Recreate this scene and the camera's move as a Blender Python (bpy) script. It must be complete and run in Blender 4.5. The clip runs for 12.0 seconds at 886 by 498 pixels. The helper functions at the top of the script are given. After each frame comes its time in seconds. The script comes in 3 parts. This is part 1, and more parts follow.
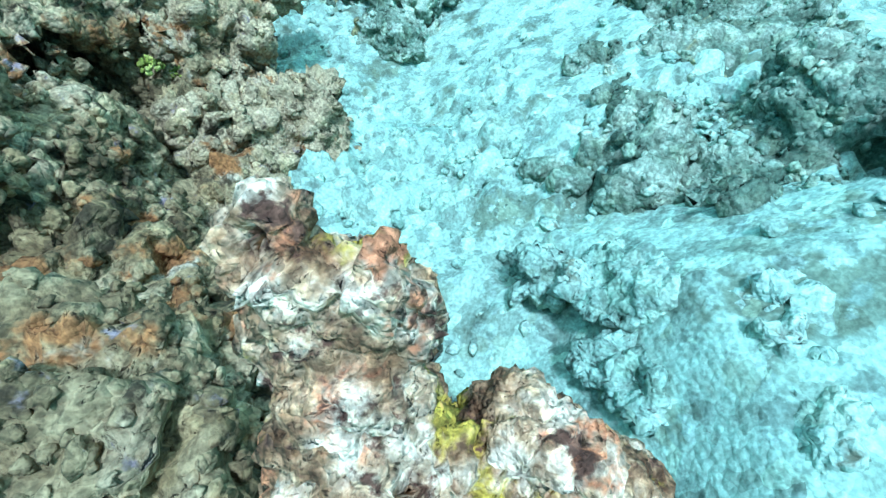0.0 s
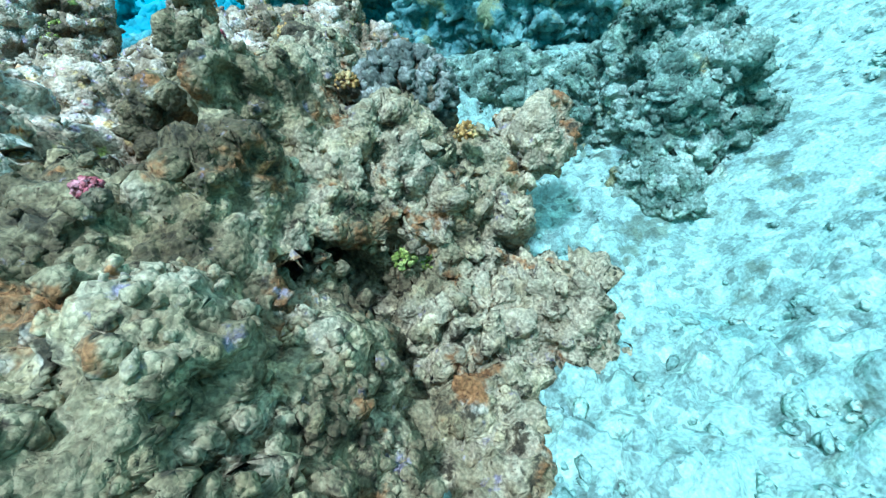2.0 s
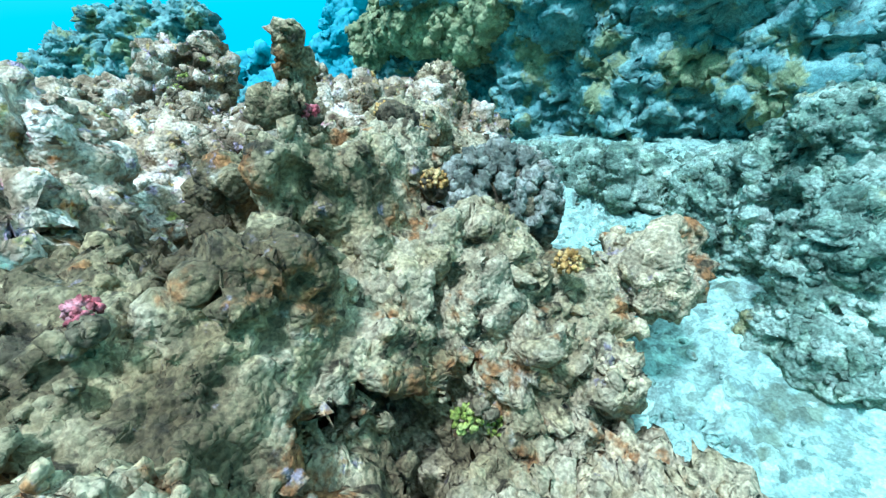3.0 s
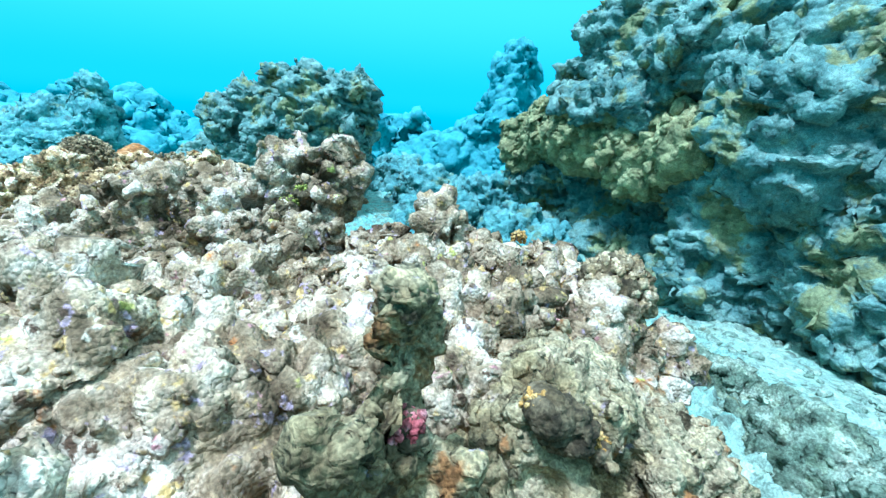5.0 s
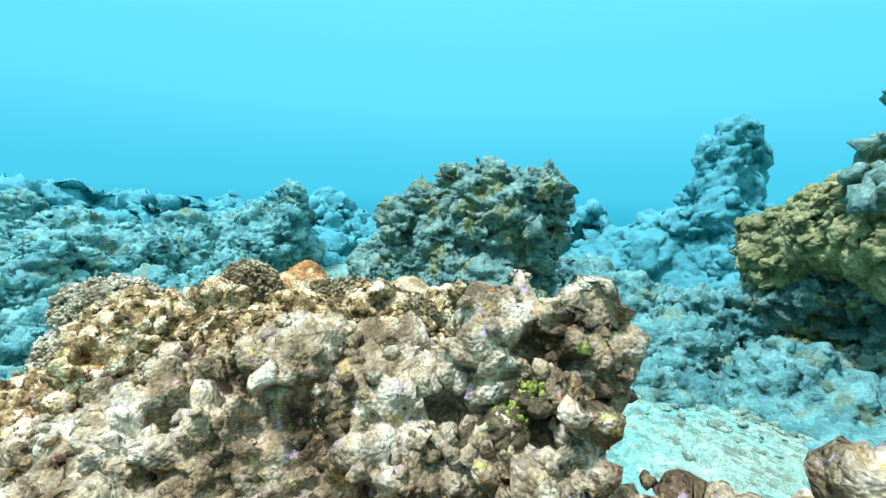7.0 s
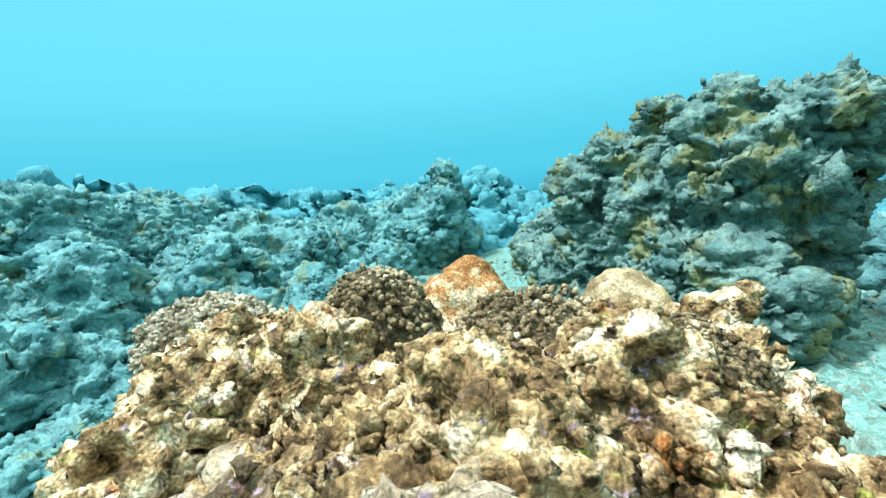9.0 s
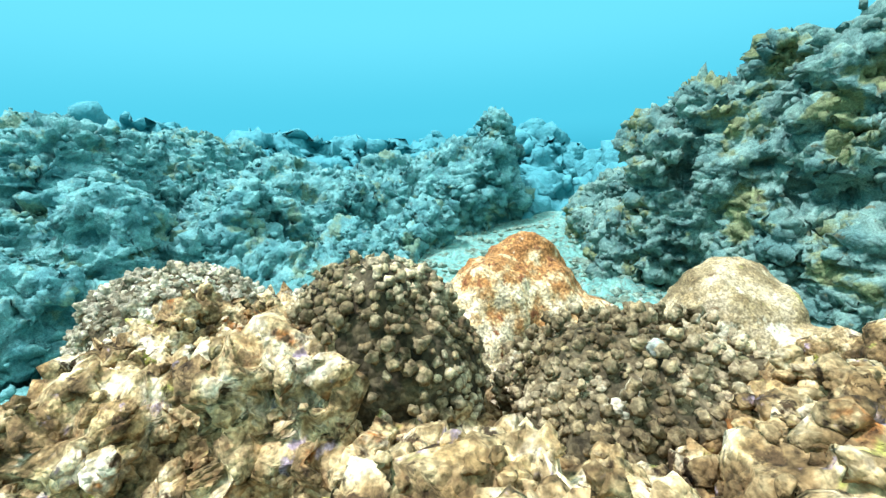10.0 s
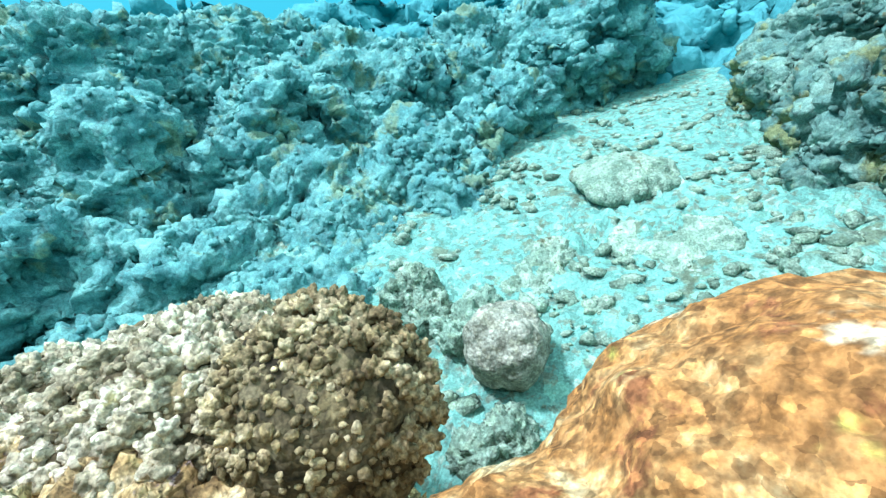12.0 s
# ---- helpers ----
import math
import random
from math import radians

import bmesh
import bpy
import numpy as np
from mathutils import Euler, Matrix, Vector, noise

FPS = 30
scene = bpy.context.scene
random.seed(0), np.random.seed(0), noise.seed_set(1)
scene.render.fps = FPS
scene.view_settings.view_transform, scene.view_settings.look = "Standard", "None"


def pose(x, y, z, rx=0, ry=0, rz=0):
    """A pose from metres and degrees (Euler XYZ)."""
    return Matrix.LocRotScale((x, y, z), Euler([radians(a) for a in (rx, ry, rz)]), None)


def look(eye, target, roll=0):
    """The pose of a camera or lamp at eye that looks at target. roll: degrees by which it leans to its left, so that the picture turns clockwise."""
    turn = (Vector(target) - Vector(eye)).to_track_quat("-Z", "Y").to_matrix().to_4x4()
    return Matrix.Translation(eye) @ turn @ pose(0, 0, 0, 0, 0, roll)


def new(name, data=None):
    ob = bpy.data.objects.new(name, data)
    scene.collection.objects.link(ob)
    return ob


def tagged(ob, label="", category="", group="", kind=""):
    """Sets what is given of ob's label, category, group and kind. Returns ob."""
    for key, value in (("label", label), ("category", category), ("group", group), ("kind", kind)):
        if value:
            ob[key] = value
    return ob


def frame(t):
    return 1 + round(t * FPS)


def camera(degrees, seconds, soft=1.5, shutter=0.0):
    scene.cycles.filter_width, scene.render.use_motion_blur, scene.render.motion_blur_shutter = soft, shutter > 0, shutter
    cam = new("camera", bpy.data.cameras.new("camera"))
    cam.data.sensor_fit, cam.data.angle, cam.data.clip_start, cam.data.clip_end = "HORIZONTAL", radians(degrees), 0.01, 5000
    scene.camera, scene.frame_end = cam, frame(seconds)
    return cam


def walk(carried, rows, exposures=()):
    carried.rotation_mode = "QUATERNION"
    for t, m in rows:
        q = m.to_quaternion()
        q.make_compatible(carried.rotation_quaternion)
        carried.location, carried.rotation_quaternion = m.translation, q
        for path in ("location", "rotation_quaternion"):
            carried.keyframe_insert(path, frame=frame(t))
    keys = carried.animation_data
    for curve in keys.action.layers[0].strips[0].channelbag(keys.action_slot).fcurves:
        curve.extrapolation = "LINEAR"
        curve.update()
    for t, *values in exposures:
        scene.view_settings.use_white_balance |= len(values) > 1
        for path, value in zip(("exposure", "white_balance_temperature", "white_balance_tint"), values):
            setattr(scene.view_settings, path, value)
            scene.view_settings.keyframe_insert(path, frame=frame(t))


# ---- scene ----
cam = camera(90.4, 12.0)
PATH = [
    (0, (-0.134, 0.284, 1.307), (-0.02, 1.623, -0.175), 3.2),
    (0.5, (-0.192, 0.378, 1.33), (-0.311, 1.809, -0.061), -3.0),
    (1, (-0.27, 0.477, 1.341), (-0.648, 1.948, 0.039), -7.8),
    (1.5, (-0.321, 0.585, 1.333), (-0.897, 2.061, 0.113), -12.0),
    (2, (-0.375, 0.729, 1.33), (-1.106, 2.222, 0.218), -12.5),
    (2.5, (-0.445, 0.858, 1.344), (-1.332, 2.352, 0.354), -9.4),
    (3, (-0.507, 0.987, 1.371), (-1.543, 2.474, 0.525), -7.6),
    (3.2, (-0.537, 1.043, 1.389), (-1.642, 2.514, 0.606), -6.7),
    (4.8, (-1.058, 1.573, 1.703), (-2.43, 2.891, 1.087), 2.1),
    (5, (-1.14, 1.595, 1.715), (-2.572, 2.869, 1.143), 3.6),
    (5.5, (-1.321, 1.676, 1.748), (-2.864, 2.853, 1.264), 5.0),
    (6, (-1.59, 1.736, 1.794), (-3.265, 2.768, 1.434), 5.2),
    (6.5, (-1.875, 1.801, 1.805), (-3.642, 2.695, 1.523), 3.6),
    (7, (-2.201, 1.846, 1.808), (-4.053, 2.567, 1.588), 1.7),
    (7.5, (-2.485, 1.875, 1.766), (-4.39, 2.434, 1.531), 0.6),
    (7.7, (-2.61, 1.896, 1.77), (-4.533, 2.389, 1.532), -0.2),
    (9.3, (-3.498, 1.91, 1.695), (-5.47, 1.868, 1.364), -4.3),
    (9.5, (-3.6, 1.911, 1.695), (-5.564, 1.828, 1.327), -3.5),
    (10, (-3.855, 1.916, 1.673), (-5.788, 1.747, 1.19), -2.4),
    (10.5, (-4.105, 1.928, 1.65), (-5.994, 1.674, 1.043), -1.2),
    (11, (-4.422, 1.926, 1.663), (-6.256, 1.548, 0.962), -2.3),
    (11.5, (-4.698, 1.937, 1.621), (-6.456, 1.428, 0.815), -5.5),
    (12, (-5.029, 1.935, 1.513), (-6.671, 1.285, 0.574), -10.3),
]
EXPOSURES = [(0, 0.1, 4550, 1), (1, 0.05, 4200, 0), (2, 0.1, 4450, 2), (3.2, 0.3, 4650, 5), (4.8, 0.35, 4750, 8), (6, 0.2, 5150, 10), (7.5, 0.15, 5900, 13), (9.5, 0.15, 6050, 14), (11, 0.25, 5700, 11), (12, 0.2, 5600, 9)]
walk(cam, [(t, look(eye, target, roll)) for t, eye, target, roll in PATH], exposures=EXPOSURES)

# ---- water light ----
world = bpy.data.worlds.new("water")
scene.world = world
world.use_nodes = True
wt = world.node_tree
wt.nodes.clear()
w_out = wt.nodes.new("ShaderNodeOutputWorld")
w_bg = wt.nodes.new("ShaderNodeBackground")
w_ramp = wt.nodes.new("ShaderNodeValToRGB")
w_sep = wt.nodes.new("ShaderNodeSeparateXYZ")
w_map = wt.nodes.new("ShaderNodeMapRange")
w_tc = wt.nodes.new("ShaderNodeTexCoord")
w_map.inputs["From Min"].default_value, w_map.inputs["From Max"].default_value = -1.0, 1.0
wt.links.new(w_tc.outputs["Generated"], w_sep.inputs[0])
wt.links.new(w_sep.outputs["Z"], w_map.inputs["Value"])
wt.links.new(w_map.outputs["Result"], w_ramp.inputs["Fac"])
wt.links.new(w_ramp.outputs["Color"], w_bg.inputs["Color"])
wt.links.new(w_bg.outputs["Background"], w_out.inputs["Surface"])
ramp = w_ramp.color_ramp
ramp.interpolation = "EASE"
for pos, col in ((0.0, (0.02, 0.19, 0.26)), (0.46, (0.04, 0.36, 0.45)), (0.52, (0.085, 0.51, 0.62)), (0.62, (0.14, 0.62, 0.72)), (0.74, (0.17, 0.66, 0.76)), (0.80, (0.8, 1.6, 1.65)), (0.87, (1.9, 2.8, 2.8)), (1.0, (2.8, 3.8, 3.7))):
    el = ramp.elements.new(pos)
    el.color = (*col, 1)
ramp.elements.remove(ramp.elements[0])
ramp.elements.remove(ramp.elements[-1])
w_bg.inputs["Strength"].default_value = 1.15

sun_data = bpy.data.lights.new("sun", "SUN")
sun_data.energy, sun_data.angle, sun_data.color = 6.2, radians(6.0), (0.90, 0.95, 1.0)
sun = new("sun", sun_data)
sun.matrix_world = look((0, 0, 9), (-0.4, 3.9, 0))


# ---- numeric noise ----
def grid_hash(i, seed):
    i = i.astype(np.int64)
    h = (i[..., 0] * 374761393 + i[..., 1] * 668265263 + i[..., 2] * 2147483647 + seed * 1274126177) & 0xFFFFFFFF
    h = ((h ^ (h >> 13)) * 1274126177) & 0xFFFFFFFF
    h = ((h ^ (h >> 16)) * 2246822519) & 0xFFFFFFFF
    return ((h ^ (h >> 15)) & 0xFFFFFF) / float(0x1000000)


def value_noise(p, seed=0):
    """Smooth noise from -1 to 1 at points p."""
    i = np.floor(p)
    f = p - i
    f = f * f * f * (f * (f * 6 - 15) + 10)
    out = np.zeros(len(p))
    for dx in (0, 1):
        for dy in (0, 1):
            for dz in (0, 1):
                w = (f[:, 0] if dx else 1 - f[:, 0]) * (f[:, 1] if dy else 1 - f[:, 1]) * (f[:, 2] if dz else 1 - f[:, 2])
                out += w * grid_hash(i + (dx, dy, dz), seed)
    return out * 2 - 1


def fbm(p, octaves=4, seed=0):
    out, amp = np.zeros(len(p)), 1.0
    for o in range(octaves):
        out += amp * value_noise(p * 2.03**o + 7.3 * o, seed + o)
        amp *= 0.5
    return out


def cells(p, seed=0):
    """Distance to the nearest of jittered cell points, and that cell's random number."""
    base = np.floor(p)
    best, ident = np.full(len(p), 9.0), np.zeros(len(p))
    for dx in (-1, 0, 1):
        for dy in (-1, 0, 1):
            for dz in (-1, 0, 1):
                c = base + (dx, dy, dz)
                q = c + 0.15 + 0.7 * np.stack([grid_hash(c, seed + k) for k in (11, 23, 37)], -1)
                d = ((q - p) ** 2).sum(-1)
                near = d < best
                best = np.where(near, d, best)
                ident = np.where(near, grid_hash(c, seed + 51), ident)
    return np.sqrt(best), ident


# ---- mesh building ----
def coords(me):
    co = np.empty(len(me.vertices) * 3, np.float32)
    me.vertices.foreach_get("co", co)
    return co.reshape(-1, 3).astype(float)


def normals(me):
    n = np.empty(len(me.vertices) * 3, np.float32)
    me.vertex_normals.foreach_get("vector", n)
    return n.reshape(-1, 3).astype(float)


def put_coords(me, co):
    me.vertices.foreach_set("co", np.ascontiguousarray(co, dtype=np.float32).ravel())
    me.update()


def smooth(me):
    me.polygons.foreach_set("use_smooth", np.ones(len(me.polygons), bool))
    return me


def filled(name, verts, faces):
    """A mesh from arrays of corners and of equal-sided faces."""
    me = bpy.data.meshes.new(name)
    sides = faces.shape[1]
    me.vertices.add(len(verts))
    me.vertices.foreach_set("co", verts.astype(np.float32).ravel())
    me.loops.add(faces.size)
    me.loops.foreach_set("vertex_index", faces.astype(np.int32).ravel())
    me.polygons.add(len(faces))
    me.polygons.foreach_set("loop_start", np.arange(0, faces.size, sides, dtype=np.int32))
    me.update(calc_edges=True)
    return me


def remeshed(me, voxel):
    """The closed outer skin of a mesh, in even facets."""
    ob = bpy.data.objects.new("rough", me)
    bpy.context.scene.collection.objects.link(ob)
    mod = ob.modifiers.new("skin", "REMESH")
    mod.mode, mod.voxel_size = "VOXEL", voxel
    out = bpy.data.meshes.new_from_object(ob.evaluated_get(bpy.context.evaluated_depsgraph_get()))
    bpy.data.objects.remove(ob)
    return out


def solid(lumps, voxel):
    """One skin round a heap of ellipsoids (x, y, z, rx, ry, rz)."""
    bm = bmesh.new()
    for x, y, z, rx, ry, rz in lumps:
        m = Matrix.Translation((x, y, z)) @ Matrix.Rotation(1.7 * x + y, 4, "Z") if rx == ry else Matrix.Translation((x, y, z))
        bmesh.ops.create_icosphere(bm, subdivisions=4, radius=1.0, matrix=m @ Matrix.Diagonal((rx, ry, rz, 1)))
    raw = bpy.data.meshes.new("raw")
    bm.to_mesh(raw)
    bm.free()
    ob = new("raw", raw)
    mod = ob.modifiers.new("skin", "REMESH")
    mod.mode, mod.voxel_size, mod.adaptivity = "VOXEL", voxel, 0.0
    dg = bpy.context.evaluated_depsgraph_get()
    me = bpy.data.meshes.new_from_object(ob.evaluated_get(dg))
    bpy.data.objects.remove(ob)
    bpy.data.meshes.remove(raw)
    return me


def carve(co, hollows):
    """Pushes the skin into round caves: each (x, y, z, radius) and the mouth from which it is dug (x, y, z)."""
    for x, y, z, r, ox, oy, oz in hollows:
        c, o = np.array((x, y, z)), np.array((ox, oy, oz))
        inside = ((co - c) ** 2).sum(-1) < r * r
        d = co[inside] - o
        d /= np.linalg.norm(d, axis=1)[:, None] + 1e-9
        oc = o - c
        b = d @ oc
        far = -b + np.sqrt(np.maximum(b * b - (oc @ oc - r * r), 0))
        co[inside] = o + d * far[:, None]
    return co


def weathered(me, seed, warp=0.12, big=0.07, big_size=0.35, knob=0.03, knob_size=0.085, fine=0.008, fine_size=0.03, pit=0.05, pit_size=0.22, ragged=0.0, ledge=0.0, ledge_size=0.2, groove=0.0, groove_size=0.26, hollows=(), voxel=0.015):
    """Turns a smooth skin into lumpy, pitted reef rock."""
    co = coords(me)
    co += warp * np.stack([fbm(co / 0.6 + 5 * k, 3, seed + 10 * k) for k in range(3)], -1)
    put_coords(me, carve(co, hollows))
    if hollows:
        me = remeshed(me, voxel)
        co = coords(me)
    n = normals(me)
    rough = fbm(co / big_size, 4, seed + 40)
    co = co + n * (big * rough)[:, None]
    put_coords(me, co)
    n = normals(me)
    d, ident = cells(co / knob_size + 0.3 * fbm(co / knob_size, 2, seed + 3)[:, None], seed + 60)
    where = np.clip(0.75 + 0.7 * fbm(co / 0.4, 2, seed + 70), 0.25, 1.35)
    h = knob * where * np.clip(1 - (d / 0.62) ** 2, -0.55, 1) * (0.45 + 1.1 * ident)
    d, ident = cells(co / pit_size, seed + 80)
    deep = np.clip((0.44 - d) / 0.25, 0, 1) * (ident > 0.42)
    h -= pit * deep * deep * (3 - 2 * deep)
    if groove:
        h -= groove * np.clip(1 - np.abs(fbm(co / groove_size, 2, seed + 150)) / 0.09, 0, 1) * np.clip(0.6 + 1.5 * fbm(co / 0.5, 2, seed + 160), 0, 1.2)
    if ledge:
        h += ledge * (1 - 2.2 * np.abs(fbm(co * (1, 1, 2.4) / ledge_size, 3, seed + 170))) * np.clip(1.2 - np.abs(n[:, 2]), 0.3, 1)
    h += ragged * (1 - 2.2 * np.abs(fbm(co / (0.6 * knob_size), 3, seed + 120))) * where
    co = co + n * h[:, None]
    put_coords(me, co)
    if fine:
        n = normals(me)
        d, ident = cells(co / fine_size + 0.4 * fbm(co / fine_size, 1, seed + 5)[:, None], seed + 90)
        co = co + n * (fine * np.clip(1 - (d / 0.6) ** 2, -0.5, 1) * (0.4 + ident) * where + 0.4 * fine * fbm(co / fine_size * 1.7, 2, seed + 95))[:, None]
        put_coords(me, co)
    return smooth(me)


def thing(name, me, mat, label, category, group="", kind=""):
    me.name = name
    me.materials.clear()
    me.materials.append(mat)
    return tagged(new(name, me), label, category, group, kind)


def heap(lumps, seed, count=5, lo=0.22, hi=0.45):
    """Each ellipsoid with smaller ones budding from its upper side."""
    rng, out = random.Random(seed), list(lumps)
    for x, y, z, rx, ry, rz in lumps:
        for _ in range(count):
            a, up, k = rng.uniform(0, 6.283), rng.uniform(-0.15, 0.9), rng.uniform(lo, hi)
            side = math.sqrt(1 - up * up) * 0.9
            r = k * (rx + ry + rz) / 3
            out.append((x + rx * side * math.cos(a), y + ry * side * math.sin(a), z + rz * up * 0.88, r, r * rng.uniform(0.7, 1.2), r * rng.uniform(0.5, 0.9)))
    return out


def reef(name, lumps, voxel, seed, mat, label, buds=5, **how):
    return thing(name, weathered(solid(heap(lumps, seed, buds), voxel), seed, voxel=voxel, **how), mat, label, "coral reef" if name == "coral_reef" else "coral rock")


# ---- materials ----
def surface(name, tones, patches=(), grain=0.35, rough=0.9, bump=0.5, size=3.0, mottle=1.0, spot=24.0, grit=75.0, drift=None):
    """Rock or coral skin: tones over broad noise (drift = direction and offset of a slow change), patches (colour, size, cover), spots and grain, with granular relief."""
    mat = bpy.data.materials.new(name)
    mat.use_nodes = True
    t = mat.node_tree
    bsdf = t.nodes["Principled BSDF"]
    tc = t.nodes.new("ShaderNodeNewGeometry")

    def noise_node(sc, detail=4.0, roughness=0.55):
        nd = t.nodes.new("ShaderNodeTexNoise")
        nd.inputs["Scale"].default_value, nd.inputs["Detail"].default_value = sc, detail
        nd.inputs["Roughness"].default_value = roughness
        t.links.new(tc.outputs["Position"], nd.inputs["Vector"])
        return nd

    def cell_node(sc, shake):
        mv, vo = t.nodes.new("ShaderNodeMix"), t.nodes.new("ShaderNodeTexVoronoi")
        mv.data_type, mv.blend_type = "RGBA", "LINEAR_LIGHT"
        mv.clamp_factor = True
        mv.inputs[0].default_value = shake / sc
        t.links.new(tc.outputs["Position"], mv.inputs[6])
        t.links.new(noise_node(sc * 0.8, 3.0).outputs["Color"], mv.inputs[7])
        t.links.new(mv.outputs[2], vo.inputs["Vector"])
        vo.inputs["Scale"].default_value = sc
        return vo

    def blend(fac, a, b, mode="MIX"):
        mx = t.nodes.new("ShaderNodeMix")
        mx.data_type, mx.blend_type = "RGBA", mode
        for sock, val in ((mx.inputs[0], fac), (mx.inputs[6], a), (mx.inputs[7], b)):
            if hasattr(val, "links"):
                t.links.new(val, sock)
            else:
                sock.default_value = val
        return mx.outputs[2]

    def curve(value, lo, hi, a=0.0, b=1.0):
        mr = t.nodes.new("ShaderNodeMapRange")
        mr.interpolation_type = "SMOOTHSTEP"
        mr.inputs["From Min"].default_value, mr.inputs["From Max"].default_value = lo, hi
        mr.inputs["To Min"].default_value, mr.inputs["To Max"].default_value = a, b
        t.links.new(value, mr.inputs["Value"])
        return mr.outputs["Result"]

    def times(col, k):
        return blend(1.0, col, (*k, 1), "MULTIPLY")

    ramp_node = t.nodes.new("ShaderNodeValToRGB")
    value = noise_node(size, 6.0, 0.62).outputs["Fac"]
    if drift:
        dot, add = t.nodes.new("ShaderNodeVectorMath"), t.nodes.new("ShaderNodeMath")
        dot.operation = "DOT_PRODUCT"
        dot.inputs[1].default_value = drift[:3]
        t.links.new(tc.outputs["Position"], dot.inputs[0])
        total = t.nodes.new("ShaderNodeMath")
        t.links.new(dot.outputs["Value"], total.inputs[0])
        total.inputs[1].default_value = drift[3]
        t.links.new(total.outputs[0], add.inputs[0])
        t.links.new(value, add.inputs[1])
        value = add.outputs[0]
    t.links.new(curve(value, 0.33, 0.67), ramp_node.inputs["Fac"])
    els = ramp_node.color_ramp.elements
    while len(els) < len(tones):
        els.new(0.5)
    for n, tone in enumerate(tones):
        els[n].position, els[n].color = n / max(1, len(tones) - 1), (*tone, 1)
    col = ramp_node.outputs["Color"]
    for n, (tone, psize, cover) in enumerate(patches):
        pn = noise_node(psize * (1 + 0.37 * n), 5.0, 0.62)
        col = blend(curve(pn.outputs["Fac"], 0.70 - cover, 0.78 - cover), col, (*tone, 1))
    # small encrusting spots, each lobe a little lighter or darker than the next
    spots = cell_node(spot, 0.5)
    pick = t.nodes.new("ShaderNodeSeparateColor")
    t.links.new(spots.outputs["Color"], pick.inputs[0])
    col = blend(curve(pick.outputs[0], 0.15, 0.45, 0.75 * mottle, 0.0), col, times(col, (0.45, 0.43, 0.40)))
    col = blend(curve(pick.outputs[1], 0.60, 0.95, 0.0, 0.75 * mottle), col, times(col, (1.6, 1.56, 1.42)))
    col = blend(curve(noise_node(spot * 1.9, 4.0, 0.65).outputs["Fac"], 0.40, 0.60, 0.6 * mottle, 0.0), col, times(col, (0.55, 0.52, 0.48)))
    col = blend(curve(noise_node(120, 2.0, 0.6).outputs["Fac"], 0.34, 0.66), times(col, (1 - grain,) * 3), times(col, (1 + grain,) * 3))
    info = t.nodes.new("ShaderNodeObjectInfo")
    col = blend(info.outputs["Random"], times(col, (0.84, 0.82, 0.80)), times(col, (1.14, 1.14, 1.14)))
    t.links.new(col, bsdf.inputs["Base Color"])
    bsdf.inputs["Roughness"].default_value = rough
    bsdf.inputs["Specular IOR Level"].default_value = 0.15
    b1, b2 = t.nodes.new("ShaderNodeBump"), t.nodes.new("ShaderNodeBump")
    b1.invert = True
    b1.inputs["Strength"].default_value, b1.inputs["Distance"].default_value = bump, 0.75 / grit
    b2.inputs["Strength"].default_value, b2.inputs["Distance"].default_value = bump, 0.45 / grit
    t.links.new(cell_node(grit, 0.4).outputs["Distance"], b1.inputs["Height"])
    t.links.new(noise_node(0.8 * grit, 4.0, 0.6).outputs["Fac"], b2.inputs["Height"])
    t.links.new(b1.outputs["Normal"], b2.inputs["Normal"])
    t.links.new(b2.outputs["Normal"], bsdf.inputs["Normal"])
    return mat


PALE, BEIGE, BROWN, OLIVE = (0.86, 0.66, 0.52), (0.52, 0.37, 0.24), (0.20, 0.125, 0.07), (0.11, 0.09, 0.05)
PINK, RUST, LIME, MAUVE, CREAM = (0.42, 0.20, 0.18), (0.32, 0.12, 0.03), (0.36, 0.33, 0.07), (0.32, 0.23, 0.25), (0.72, 0.62, 0.44)
M_SAND = surface("pale_sand_teal_haze", ((0.135, 0.29, 0.245), (0.175, 0.31, 0.25), (0.185, 0.28, 0.215), (0.245, 0.335, 0.255)), (((0.12, 0.155, 0.105), 4.0, 0.13), ((0.14, 0.19, 0.145), 11.0, 0.17), ((0.27, 0.36, 0.29), 9.0, 0.12)), grain=0.2, bump=0.35, size=1.6, mottle=0.75, spot=26.0, drift=(0.055, 0.0, 0.0, 0.19))
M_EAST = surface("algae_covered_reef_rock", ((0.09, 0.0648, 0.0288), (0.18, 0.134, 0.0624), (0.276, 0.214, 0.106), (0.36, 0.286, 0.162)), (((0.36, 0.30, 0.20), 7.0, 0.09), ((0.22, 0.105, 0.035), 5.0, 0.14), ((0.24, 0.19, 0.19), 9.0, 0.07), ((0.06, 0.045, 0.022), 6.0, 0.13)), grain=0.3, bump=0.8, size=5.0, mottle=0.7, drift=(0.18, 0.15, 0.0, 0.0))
M_MID = surface("bleached_reef_rock", ((0.086, 0.0568, 0.0275), (0.215, 0.15, 0.0817), (0.37, 0.28, 0.172), (0.533, 0.439, 0.318)), ((CREAM, 6.0, 0.09), (RUST, 5.0, 0.06), (LIME, 6.5, 0.06), (MAUVE, 9.0, 0.10), ((0.10, 0.062, 0.035), 9.0, 0.10), (PINK, 6.0, 0.06), ((0.40, 0.26, 0.09), 5.0, 0.10)), grain=0.25, bump=0.8, size=5.0, mottle=0.6)
